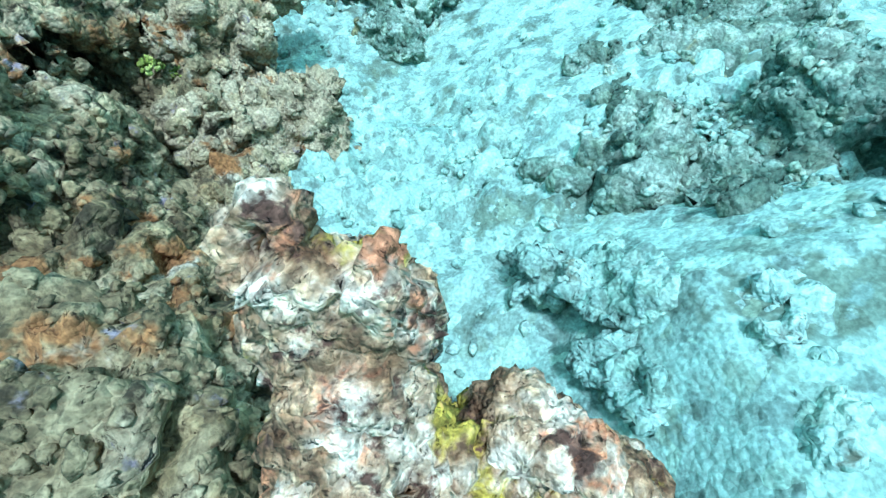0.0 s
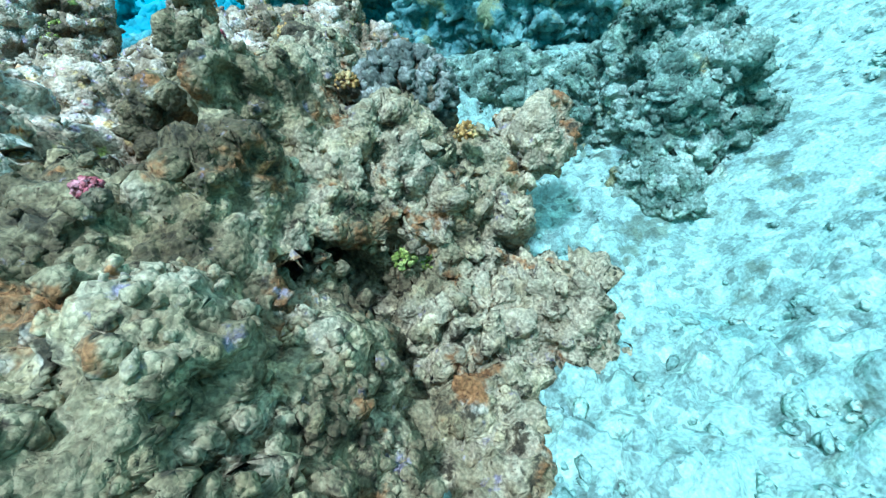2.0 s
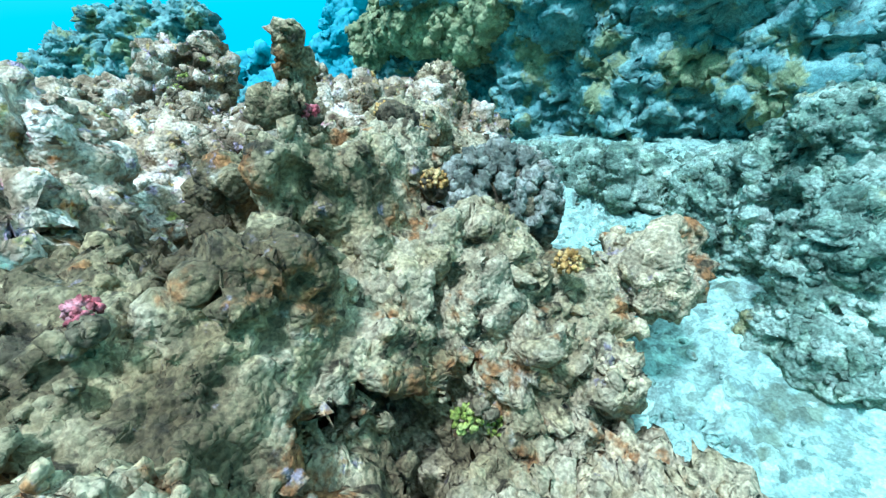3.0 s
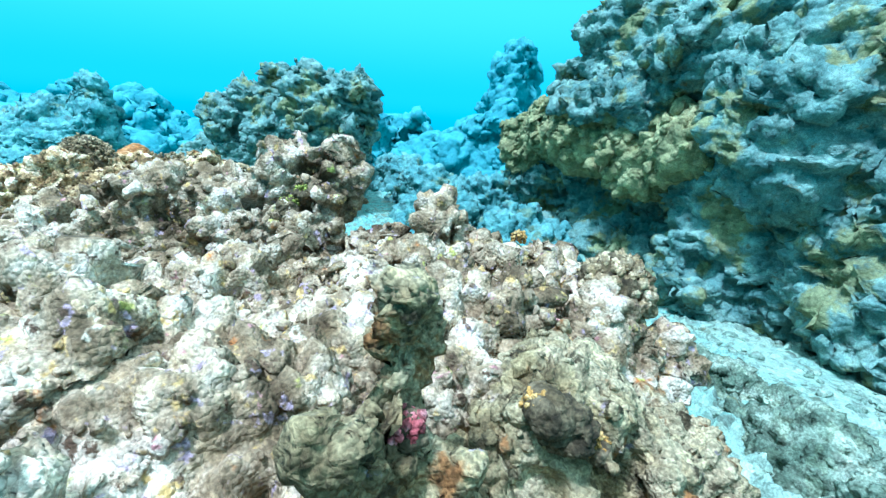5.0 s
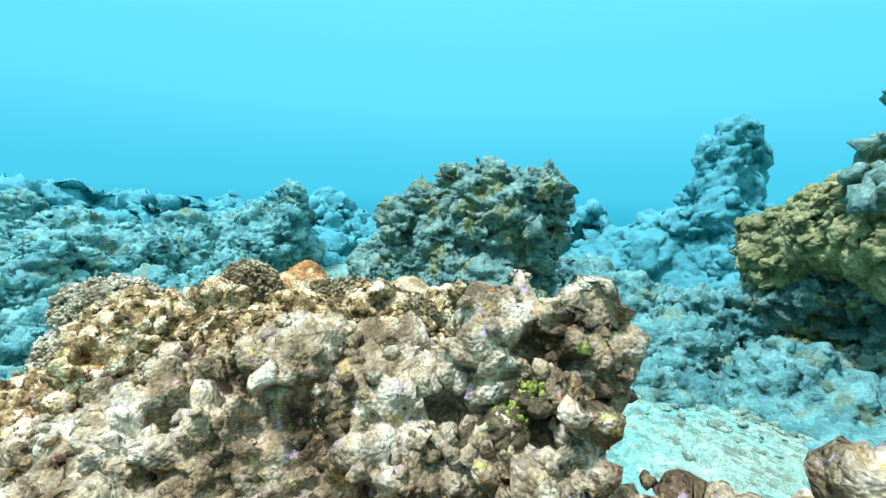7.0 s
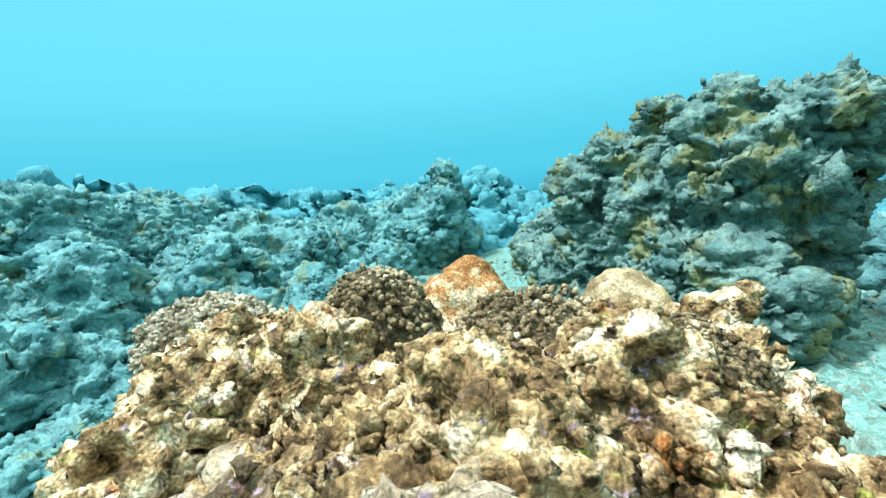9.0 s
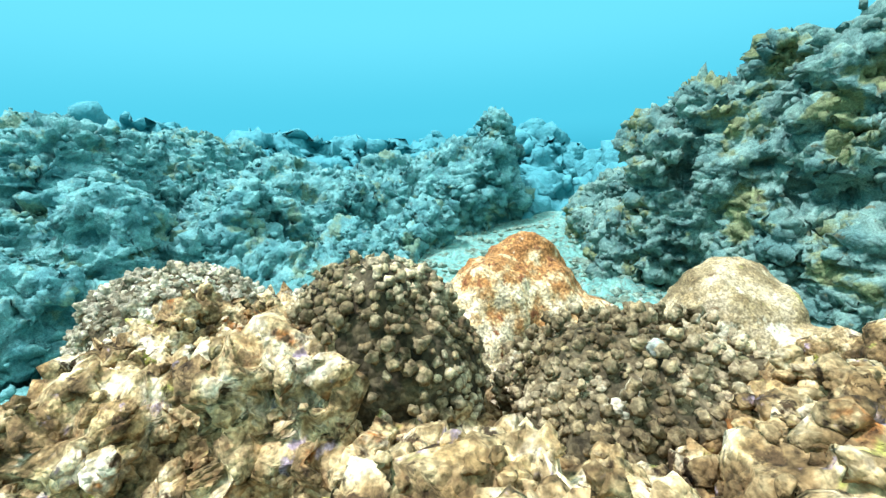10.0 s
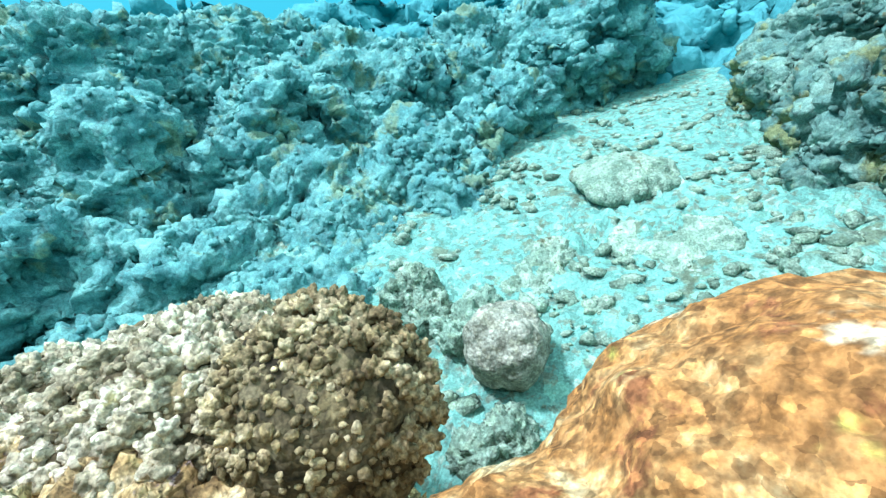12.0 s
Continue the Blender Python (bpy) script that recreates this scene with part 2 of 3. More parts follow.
M_WEST = surface("ochre_brown_reef_rock", ((0.085, 0.05, 0.02), (0.25, 0.155, 0.065), (0.48, 0.34, 0.165), (0.80, 0.65, 0.44)), ((CREAM, 7.0, 0.06), (RUST, 5.0, 0.08), (LIME, 6.5, 0.08), (MAUVE, 9.0, 0.08), ((0.06, 0.035, 0.016), 9.0, 0.13)), grain=0.35, bump=0.7, size=9.0, mottle=0.7, spot=36.0)
M_TEALHAZE = surface("teal_haze_reef_rock", ((0.064, 0.172, 0.17), (0.088, 0.215, 0.205), (0.115, 0.258, 0.24), (0.155, 0.31, 0.285)), (((0.13, 0.20, 0.135), 3.0, 0.14), ((0.07, 0.13, 0.12), 5.0, 0.10)), grain=0.2, bump=0.45, size=4.5, mottle=0.45, spot=18.0, grit=28.0)
M_WALLHAZE = surface("olive_rock_teal_haze", ((0.078, 0.15, 0.132), (0.108, 0.188, 0.16), (0.142, 0.23, 0.19), (0.185, 0.28, 0.23)), (((0.17, 0.19, 0.09), 2.5, 0.18), ((0.12, 0.12, 0.07), 7.0, 0.08)), grain=0.2, bump=0.5, size=4.5, mottle=0.5, spot=18.0, grit=28.0)
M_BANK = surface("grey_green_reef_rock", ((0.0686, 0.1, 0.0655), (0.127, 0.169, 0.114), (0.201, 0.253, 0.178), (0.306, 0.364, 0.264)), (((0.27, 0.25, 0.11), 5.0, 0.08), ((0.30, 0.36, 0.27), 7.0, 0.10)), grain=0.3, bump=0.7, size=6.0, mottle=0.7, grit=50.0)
M_FARHAZE = surface("blue_haze_reef_rock", ((0.054, 0.20, 0.214), (0.060, 0.212, 0.226), (0.066, 0.226, 0.24), (0.073, 0.238, 0.25)), grain=0.12, bump=0.35, size=2.0, mottle=0.2, spot=7.0, grit=12.0)
M_SHELF = surface("olive_knobby_reef_rock", ((0.15, 0.158, 0.072), (0.24, 0.24, 0.108), (0.34, 0.33, 0.16)), grain=0.25, bump=0.6, size=5.0, mottle=0.5, spot=16.0, grit=26.0)
M_SLAB = surface("pale_slab_stone", ((0.151, 0.218, 0.162), (0.207, 0.291, 0.218), (0.269, 0.358, 0.274), (0.325, 0.414, 0.319)), (((0.13, 0.14, 0.09), 8.0, 0.10),), grain=0.25, bump=0.7, size=8.0, mottle=0.6, spot=34.0)
M_TAN = surface("tan_boulder_coral", ((0.18, 0.123, 0.0574), (0.328, 0.238, 0.123), (0.476, 0.369, 0.23)), ((CREAM, 6.0, 0.12), (LIME, 7.0, 0.06), ((0.16, 0.10, 0.05), 8.0, 0.09)), grain=0.35, bump=0.3, size=7.0, mottle=0.6, spot=60.0, grit=110.0)
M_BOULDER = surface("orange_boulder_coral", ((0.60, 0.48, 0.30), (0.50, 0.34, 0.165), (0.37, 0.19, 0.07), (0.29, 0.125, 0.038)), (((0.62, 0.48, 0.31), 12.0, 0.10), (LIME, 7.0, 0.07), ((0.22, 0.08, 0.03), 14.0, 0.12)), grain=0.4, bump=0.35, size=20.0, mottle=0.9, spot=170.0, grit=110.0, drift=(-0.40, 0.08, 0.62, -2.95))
M_GAPSHADEBASE = surface("coral_base_with_gap_shade", ((0.045, 0.034, 0.018), (0.105, 0.078, 0.04), (0.18, 0.135, 0.075)), grain=0.3, bump=0.6, size=14.0)
M_KNOB = surface("knobby_coral_skin", ((0.128, 0.0869, 0.041), (0.256, 0.189, 0.0976), (0.492, 0.385, 0.23)), ((CREAM, 8.0, 0.06),), grain=0.35, bump=0.6, size=10.0, mottle=0.8, spot=60.0)
M_PALEKNOB = surface("grey_cream_knobby_coral_skin", ((0.213, 0.168, 0.101), (0.381, 0.319, 0.213), (0.65, 0.571, 0.426)), (((0.24, 0.20, 0.09), 9.0, 0.08),), grain=0.35, bump=0.6, size=9.0, mottle=0.8, spot=60.0)
M_GREYKNOB = surface("grey_knobby_coral_skin", ((0.07, 0.07, 0.05), (0.14, 0.135, 0.095), (0.27, 0.25, 0.19)), grain=0.3, bump=0.5, size=12.0, mottle=0.7, spot=60.0)
M_ORANGE = surface("orange_lobed_coral_skin", ((0.22, 0.11, 0.025), (0.36, 0.20, 0.05), (0.48, 0.33, 0.13)), grain=0.35, bump=0.6, size=24.0, mottle=0.6, spot=90.0)
M_PALEROCK = surface("cream_pink_rock", ((0.10, 0.05, 0.022), (0.27, 0.16, 0.078), (0.42, 0.285, 0.16), (0.60, 0.48, 0.33)), (((0.42, 0.30, 0.04), 14.0, 0.13), ((0.46, 0.19, 0.085), 13.0, 0.14), ((0.10, 0.05, 0.03), 20.0, 0.13)), grain=0.35, bump=0.8, size=24.0, mottle=0.8, spot=150.0, grit=260.0)
M_WHITE = surface("white_shell_rock", ((0.19, 0.19, 0.145), (0.31, 0.31, 0.245), (0.44, 0.43, 0.35)), grain=0.25, bump=0.5, size=20.0, mottle=0.7, spot=70.0)

# ---- sea bed ----
def bed_height(p):
    x, y = p[:, 0], p[:, 1]
    z = 0.36 + 0.07 * fbm(p / 1.4, 3, 5)
    z += 0.10 * np.clip((y - 2.0) / 1.5, 0, 1) + 0.05 * np.clip((-x - 5) / 3, 0, 1)
    z += 0.5 * np.clip(x + 0.10, 0, 0.7)
    z += 0.17 * np.clip((x - 0.15) / 0.15, 0, 1) * np.clip((1.0 - y) / 0.3, 0, 1)
    return z - 0.10 * np.maximum(np.hypot(x + 4, y - 2) - 14, 0)


def sea_bed():
    xs = np.concatenate([np.linspace(-90, -13, 34)[:-1], np.linspace(-13, -2.2, 130)[:-1], np.linspace(-2.2, 1.4, 230)[:-1], np.linspace(1.4, 60, 34)])
    ys = np.concatenate([np.linspace(-60, -3, 30)[:-1], np.linspace(-3, 0.2, 50)[:-1], np.linspace(0.2, 4.6, 220)[:-1], np.linspace(4.6, 9, 70)[:-1], np.linspace(9, 90, 30)])
    gx, gy = np.meshgrid(xs, ys, indexing="ij")
    p = np.stack([gx.ravel(), gy.ravel(), np.zeros(gx.size)], -1)
    x, y = p[:, 0], p[:, 1]
    z = bed_height(p)
    near = (x > -9.5) & (x < 1.6) & (y > -1.5) & (y < 6.5)
    q = p[near]
    patchy = np.clip(0.55 + 1.1 * fbm(q / 0.45, 3, 31), 0, 1.3)
    d, ident = cells(q / (0.085, 0.085, 1) + 0.4 * fbm(q / 0.08, 2, 8)[:, None], 77)
    dz = 0.07 * patchy * np.clip(1 - (d / 0.62) ** 2, -0.2, 1) * ident
    d, ident = cells(q / (0.032, 0.032, 1) + 9 + 0.4 * fbm(q / 0.03, 1, 9)[:, None], 78)
    dz += 0.02 * (0.15 + patchy) * np.clip(1 - (d / 0.6) ** 2, -0.2, 1) * ident
    z[near] += dz + 0.012 * fbm(q / 0.12, 3, 61)
    p[:, 2] = z
    nx, ny = len(xs), len(ys)
    idx = np.arange(nx * ny).reshape(nx, ny)
    quads = np.stack([idx[:-1, :-1], idx[1:, :-1], idx[1:, 1:], idx[:-1, 1:]], -1).reshape(-1, 4)
    me = filled("ground", p, quads)
    return smooth(me)


thing("ground", sea_bed(), M_SAND, "pale coral sand sea bed strewn with small rubble, far part tinted teal for water haze", "sea bed", kind="structure")

# ---- main reef ----
reef_east = reef("coral_reef", [
    (-1.35, 1.10, 0.52, 0.50, 0.46, 0.60), (-1.25, 1.72, 0.58, 0.42, 0.42, 0.50), (-0.92, 1.78, 0.70, 0.24, 0.24, 0.21),
    (-0.58, 1.60, 0.48, 0.22, 0.18, 0.18), (-1.58, 1.92, 0.76, 0.24, 0.28, 0.42), (-1.66, 2.42, 0.62, 0.38, 0.46, 0.52),
    (-0.76, 0.78, 0.50, 0.28, 0.32, 0.32), (-0.48, 0.48, 0.56, 0.26, 0.24, 0.30), (-0.72, 1.20, 0.34, 0.30, 0.30, 0.20), (-0.80, 1.50, 0.46, 0.24, 0.24, 0.24),
    (-1.02, 0.78, 0.60, 0.34, 0.34, 0.42), (-1.63, 1.96, 1.31, 0.05, 0.06, 0.20), (-1.58, 1.84, 1.15, 0.045, 0.08, 0.17), (-1.48, 1.67, 1.08, 0.05, 0.09, 0.17), (-1.43, 1.53, 1.04, 0.08, 0.10, 0.18), (-1.24, 1.34, 0.92, 0.22, 0.22, 0.15), (-1.25, 1.75, 1.00, 0.15, 0.17, 0.20), (-1.30, 1.95, 1.02, 0.13, 0.12, 0.16), (-1.23, 1.53, 1.12, 0.09, 0.09, 0.15), (-1.17, 1.66, 1.07, 0.08, 0.08, 0.14), (-0.98, 0.95, 0.95, 0.13, 0.11, 0.11),
    (-1.55, 2.80, 0.50, 0.30, 0.30, 0.48), (-0.66, 2.05, 0.83, 0.13, 0.09, 0.09),
], 0.0135, 3, M_EAST, "brown algae-covered reef slope with pitted overhanging ledges", buds=4, groove=0.05, warp=0.05, big=0.05, big_size=0.22, knob=0.030, knob_size=0.055, fine=0.012, fine_size=0.024, ragged=0.014, pit=0.045, pit_size=0.2,
    hollows=((-1.02, 1.30, 0.66, 0.22, -0.82, 1.27, 0.64), (-1.17, 1.35, 0.64, 0.19, -1.03, 1.31, 0.65), (-0.95, 1.25, 0.73, 0.155, -0.74, 1.05, 0.92), (-0.90, 0.76, 0.77, 0.18, -0.70, 0.68, 0.84), (-1.04, 0.82, 0.75, 0.17, -0.91, 0.77, 0.77), (-1.44, 2.46, 0.97, 0.12, -1.36, 2.50, 1.04), (-1.47, 1.96, 1.14, 0.13, -1.38, 2.0, 1.20)))
reef_mid = reef("coral_reef", [
    (-2.10, 1.75, 0.54, 0.60, 0.65, 0.62), (-2.20, 2.45, 0.64, 0.60, 0.62, 0.60), (-3.30, 2.12, 1.06, 0.26, 0.20, 0.32), (-3.56, 1.90, 1.10, 0.26, 0.22, 0.30), (-2.37, 1.55, 0.98, 0.22, 0.20, 0.28), (-2.00, 1.76, 0.95, 0.20, 0.20, 0.25), (-2.52, 2.34, 0.97, 0.20, 0.20, 0.23), (-3.10, 1.50, 0.95, 0.22, 0.20, 0.25), (-2.13, 2.80, 0.98, 0.20, 0.18, 0.22), (-2.54, 2.80, 1.22, 0.10, 0.10, 0.19), (-2.70, 2.60, 0.76, 0.40, 0.32, 0.46), (-2.60, 2.82, 0.76, 0.32, 0.28, 0.44),
    (-1.86, 2.92, 0.62, 0.34, 0.34, 0.54), (-2.80, 1.95, 0.56, 0.60, 0.65, 0.64), (-3.15, 2.32, 0.72, 0.34, 0.34, 0.60),
    (-3.24, 2.68, 1.33, 0.13, 0.13, 0.20), (-3.25, 2.55, 1.27, 0.15, 0.16, 0.25), (-3.50, 1.85, 0.63, 0.50, 0.52, 0.68), (-3.95, 1.50, 0.50, 0.55, 0.55, 0.68),
    (-3.30, 2.48, 0.70, 0.22, 0.20, 0.60), (-3.40, 1.28, 0.55, 0.50, 0.40, 0.58), (-3.75, 0.98, 0.48, 0.42, 0.36, 0.42), (-2.80, 1.35, 0.45, 0.60, 0.50, 0.62),
    (-1.85, 1.28, 0.90, 0.28, 0.24, 0.52), (-1.75, 1.02, 0.78, 0.34, 0.30, 0.55),
    (-3.22, 2.42, 1.12, 0.22, 0.22, 0.36), (-2.42, 2.95, 0.72, 0.36, 0.34, 0.52), (-2.18, 3.13, 0.66, 0.34, 0.30, 0.55),
], 0.015, 7, M_MID, "sunlit cream and pink reef rock with rounded pitted lobes", buds=5, groove=0.06, warp=0.05, big=0.06, big_size=0.22, knob=0.056, knob_size=0.086, fine=0.013, fine_size=0.028, ragged=0.018,
    pit=0.10, pit_size=0.17, hollows=((-3.14, 2.88, 1.00, 0.17, -3.06, 3.02, 1.0), (-3.02, 2.16, 1.14, 0.11, -2.94, 2.12, 1.22), (-2.62, 2.14, 1.02, 0.10, -2.55, 2.1, 1.1)))
reef_west = reef("coral_reef", [
    (-4.30, 1.85, 0.60, 0.50, 0.60, 0.68), (-4.60, 1.35, 0.58, 0.42, 0.46, 0.70), (-4.85, 1.20, 0.70, 0.32, 0.32, 0.62),
    (-4.42, 2.30, 0.66, 0.42, 0.36, 0.64), (-5.25, 1.20, 0.48, 0.42, 0.50, 0.50), (-4.75, 1.75, 0.58, 0.32, 0.40, 0.62),
    (-5.00, 2.15, 0.45, 0.35, 0.35, 0.52), (-4.65, 0.85, 0.42, 0.36, 0.34, 0.52), (-4.95, 0.75, 0.42, 0.34, 0.30, 0.50), (-4.25, 0.95, 0.45, 0.36, 0.30, 0.48), (-4.45, 2.68, 0.60, 0.36, 0.34, 0.60), (-4.05, 2.45, 0.60, 0.34, 0.32, 0.60), (-4.22, 2.34, 0.67, 0.28, 0.30, 0.66), (-4.42, 1.30, 1.12, 0.16, 0.16, 0.20), (-4.26, 1.20, 1.06, 0.16, 0.14, 0.18), (-4.80, 2.84, 0.98, 0.25, 0.18, 0.26), (-4.84, 1.22, 1.12, 0.18, 0.18, 0.20), (-4.45, 1.62, 0.80, 0.22, 0.22, 0.56),
], 0.0145, 11, M_WEST, "sunlit cream and ochre reef crest with rounded lobes", buds=4, groove=0.06, warp=0.05, big=0.06, big_size=0.22, knob=0.044, knob_size=0.065, fine=0.013, fine_size=0.024, ragged=0.018, pit=0.09, pit_size=0.16,
    hollows=((-4.42, 1.86, 1.12, 0.12, -4.33, 1.84, 1.22),))

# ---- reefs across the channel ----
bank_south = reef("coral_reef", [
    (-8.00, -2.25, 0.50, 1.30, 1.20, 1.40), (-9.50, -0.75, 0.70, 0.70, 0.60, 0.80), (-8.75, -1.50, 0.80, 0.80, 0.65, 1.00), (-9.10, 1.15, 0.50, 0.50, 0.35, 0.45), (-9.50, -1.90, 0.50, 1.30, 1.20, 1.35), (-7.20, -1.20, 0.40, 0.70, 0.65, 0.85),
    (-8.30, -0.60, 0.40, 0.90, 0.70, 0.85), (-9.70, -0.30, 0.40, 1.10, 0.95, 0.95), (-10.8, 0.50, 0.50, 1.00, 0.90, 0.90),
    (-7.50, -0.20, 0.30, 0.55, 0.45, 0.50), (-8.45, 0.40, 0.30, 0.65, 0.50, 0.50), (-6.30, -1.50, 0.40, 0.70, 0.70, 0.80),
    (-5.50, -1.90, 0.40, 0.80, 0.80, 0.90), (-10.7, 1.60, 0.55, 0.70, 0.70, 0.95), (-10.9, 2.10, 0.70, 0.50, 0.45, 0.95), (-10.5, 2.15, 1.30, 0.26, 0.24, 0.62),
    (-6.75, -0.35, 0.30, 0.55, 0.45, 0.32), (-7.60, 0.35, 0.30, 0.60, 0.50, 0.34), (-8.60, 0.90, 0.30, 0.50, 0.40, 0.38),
], 0.027, 17, M_TEALHAZE, "reef bank covered in ragged coral growth, tinted teal for water haze", groove=0.07, groove_size=0.6, warp=0.13, big=0.09, big_size=0.45, knob=0.045, knob_size=0.085, fine=0.018, fine_size=0.042, ragged=0.035, ledge=0.05, ledge_size=0.24, pit=0.12, pit_size=0.4)
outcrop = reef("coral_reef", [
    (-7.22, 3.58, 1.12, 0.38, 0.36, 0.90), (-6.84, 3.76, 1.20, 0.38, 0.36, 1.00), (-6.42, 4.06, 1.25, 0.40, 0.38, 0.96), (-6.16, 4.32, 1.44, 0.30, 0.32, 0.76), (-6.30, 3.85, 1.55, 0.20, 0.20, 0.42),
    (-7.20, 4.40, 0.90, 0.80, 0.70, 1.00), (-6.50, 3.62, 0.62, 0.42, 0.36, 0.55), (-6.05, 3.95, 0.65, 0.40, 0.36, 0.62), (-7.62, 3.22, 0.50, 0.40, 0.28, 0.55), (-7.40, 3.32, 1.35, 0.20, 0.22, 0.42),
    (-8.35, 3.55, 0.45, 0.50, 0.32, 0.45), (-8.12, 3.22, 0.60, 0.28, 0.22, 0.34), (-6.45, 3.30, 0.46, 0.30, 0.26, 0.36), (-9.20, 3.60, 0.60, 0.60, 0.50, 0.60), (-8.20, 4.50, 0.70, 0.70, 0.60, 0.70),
], 0.021, 23, M_WALLHAZE, "steep olive coral outcrop rising from the sand, tinted teal for water haze", groove=0.08, groove_size=0.6, warp=0.10, big=0.09, big_size=0.4, knob=0.045, knob_size=0.085, fine=0.018, fine_size=0.042, ragged=0.035, ledge=0.05, ledge_size=0.22, pit=0.12, pit_size=0.4)
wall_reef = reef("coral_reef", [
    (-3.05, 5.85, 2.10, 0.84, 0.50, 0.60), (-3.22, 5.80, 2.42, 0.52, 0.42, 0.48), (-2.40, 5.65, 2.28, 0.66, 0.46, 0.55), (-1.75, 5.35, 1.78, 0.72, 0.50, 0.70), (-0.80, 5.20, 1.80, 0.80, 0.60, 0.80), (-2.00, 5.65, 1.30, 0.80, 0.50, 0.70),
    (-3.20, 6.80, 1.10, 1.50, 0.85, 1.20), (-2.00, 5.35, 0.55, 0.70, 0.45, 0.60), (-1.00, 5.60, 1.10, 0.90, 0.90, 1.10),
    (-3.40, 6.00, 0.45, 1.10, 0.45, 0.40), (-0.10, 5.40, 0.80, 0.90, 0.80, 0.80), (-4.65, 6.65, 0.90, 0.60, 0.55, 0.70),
], 0.028, 29, M_WALLHAZE, "olive reef wall with a knobby overhanging shelf, tinted teal for water haze", groove=0.10, groove_size=0.6, warp=0.12, big=0.11, big_size=0.45, knob=0.05, knob_size=0.095, fine=0.02, fine_size=0.045, ragged=0.04, ledge=0.06, ledge_size=0.25, pit=0.12, pit_size=0.5)
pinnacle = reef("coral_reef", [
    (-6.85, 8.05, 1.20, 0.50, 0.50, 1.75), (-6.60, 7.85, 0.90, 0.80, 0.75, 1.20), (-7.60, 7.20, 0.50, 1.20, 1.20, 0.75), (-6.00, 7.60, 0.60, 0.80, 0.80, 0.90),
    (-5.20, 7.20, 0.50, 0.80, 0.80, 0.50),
], 0.036, 31, M_FARHAZE, "far coral pinnacle with water haze in its blue-grey colour", warp=0.15, big=0.14, big_size=0.5, knob=0.07, knob_size=0.18, fine=0.022, fine_size=0.09, ragged=0.035, pit=0.12, pit_size=0.5)
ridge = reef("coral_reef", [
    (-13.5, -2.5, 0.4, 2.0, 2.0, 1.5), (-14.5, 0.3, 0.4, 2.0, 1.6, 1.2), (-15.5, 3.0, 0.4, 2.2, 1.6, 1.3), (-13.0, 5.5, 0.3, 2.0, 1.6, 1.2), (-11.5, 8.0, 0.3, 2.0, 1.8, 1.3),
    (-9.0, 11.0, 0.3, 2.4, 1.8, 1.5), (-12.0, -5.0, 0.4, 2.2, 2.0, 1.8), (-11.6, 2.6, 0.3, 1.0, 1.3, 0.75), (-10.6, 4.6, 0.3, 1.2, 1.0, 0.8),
], 0.07, 37, M_FARHAZE, "distant reef ridge with water haze in its blue-grey colour", buds=4, warp=0.3, big=0.25, big_size=0.9, knob=0.10, knob_size=0.28, fine=0.03, fine_size=0.16, ragged=0.05, pit=0.1, pit_size=0.8)

shelf = reef("coral_shelf", [
    (-4.15, 6.30, 1.66, 0.55, 0.42, 0.38), (-4.75, 6.30, 1.45, 0.42, 0.35, 0.36), (-3.58, 5.82, 1.64, 0.56, 0.42, 0.42), (-3.00, 5.60, 1.57, 0.56, 0.36, 0.38), (-2.55, 5.42, 1.60, 0.42, 0.30, 0.30), (-3.80, 6.20, 1.90, 0.65, 0.45, 0.27),
], 0.025, 33, M_SHELF, "olive knobby coral shelf jutting from the reef wall", warp=0.06, big=0.06, big_size=0.3, knob=0.05, knob_size=0.10, fine=0.015, fine_size=0.04, ragged=0.02, pit=0.06)

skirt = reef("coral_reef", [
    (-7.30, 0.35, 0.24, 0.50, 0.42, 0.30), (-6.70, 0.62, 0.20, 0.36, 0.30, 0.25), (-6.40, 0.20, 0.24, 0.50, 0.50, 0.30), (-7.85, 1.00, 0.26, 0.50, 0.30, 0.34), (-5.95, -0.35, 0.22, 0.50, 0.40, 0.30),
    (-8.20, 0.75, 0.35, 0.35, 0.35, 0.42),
], 0.022, 39, M_TEALHAZE, "low coral skirt at the foot of the bank, tinted teal for water haze", warp=0.08, big=0.07, big_size=0.3, knob=0.045, knob_size=0.10, fine=0.018, fine_size=0.04, ragged=0.035, pit=0.08)

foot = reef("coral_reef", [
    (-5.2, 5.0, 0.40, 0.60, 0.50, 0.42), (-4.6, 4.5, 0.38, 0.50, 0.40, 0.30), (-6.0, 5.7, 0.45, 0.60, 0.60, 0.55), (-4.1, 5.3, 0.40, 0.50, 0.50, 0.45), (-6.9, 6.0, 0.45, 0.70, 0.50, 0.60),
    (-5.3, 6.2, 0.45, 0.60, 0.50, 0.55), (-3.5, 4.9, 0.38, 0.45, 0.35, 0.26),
], 0.025, 45, M_TEALHAZE, "low coral ridge across the channel, tinted teal-green for water haze", groove=0.06, groove_size=0.4, warp=0.10, big=0.08, big_size=0.3, knob=0.05, knob_size=0.11, fine=0.018, fine_size=0.05, ragged=0.04, pit=0.08)

# ---- mounds and banks on the sand ----
mound_near = reef("coral_mound", [
    (-0.16, 2.68, 0.60, 0.26, 0.24, 0.34), (-0.42, 2.84, 0.52, 0.22, 0.20, 0.22), (-0.22, 2.52, 0.60, 0.16, 0.13, 0.28), (-0.22, 2.34, 0.42, 0.26, 0.13, 0.14), (-0.18, 2.86, 0.80, 0.20, 0.18, 0.33), (-0.42, 3.10, 0.55, 0.24, 0.18, 0.22), (0.02, 2.62, 0.50, 0.16, 0.14, 0.18),
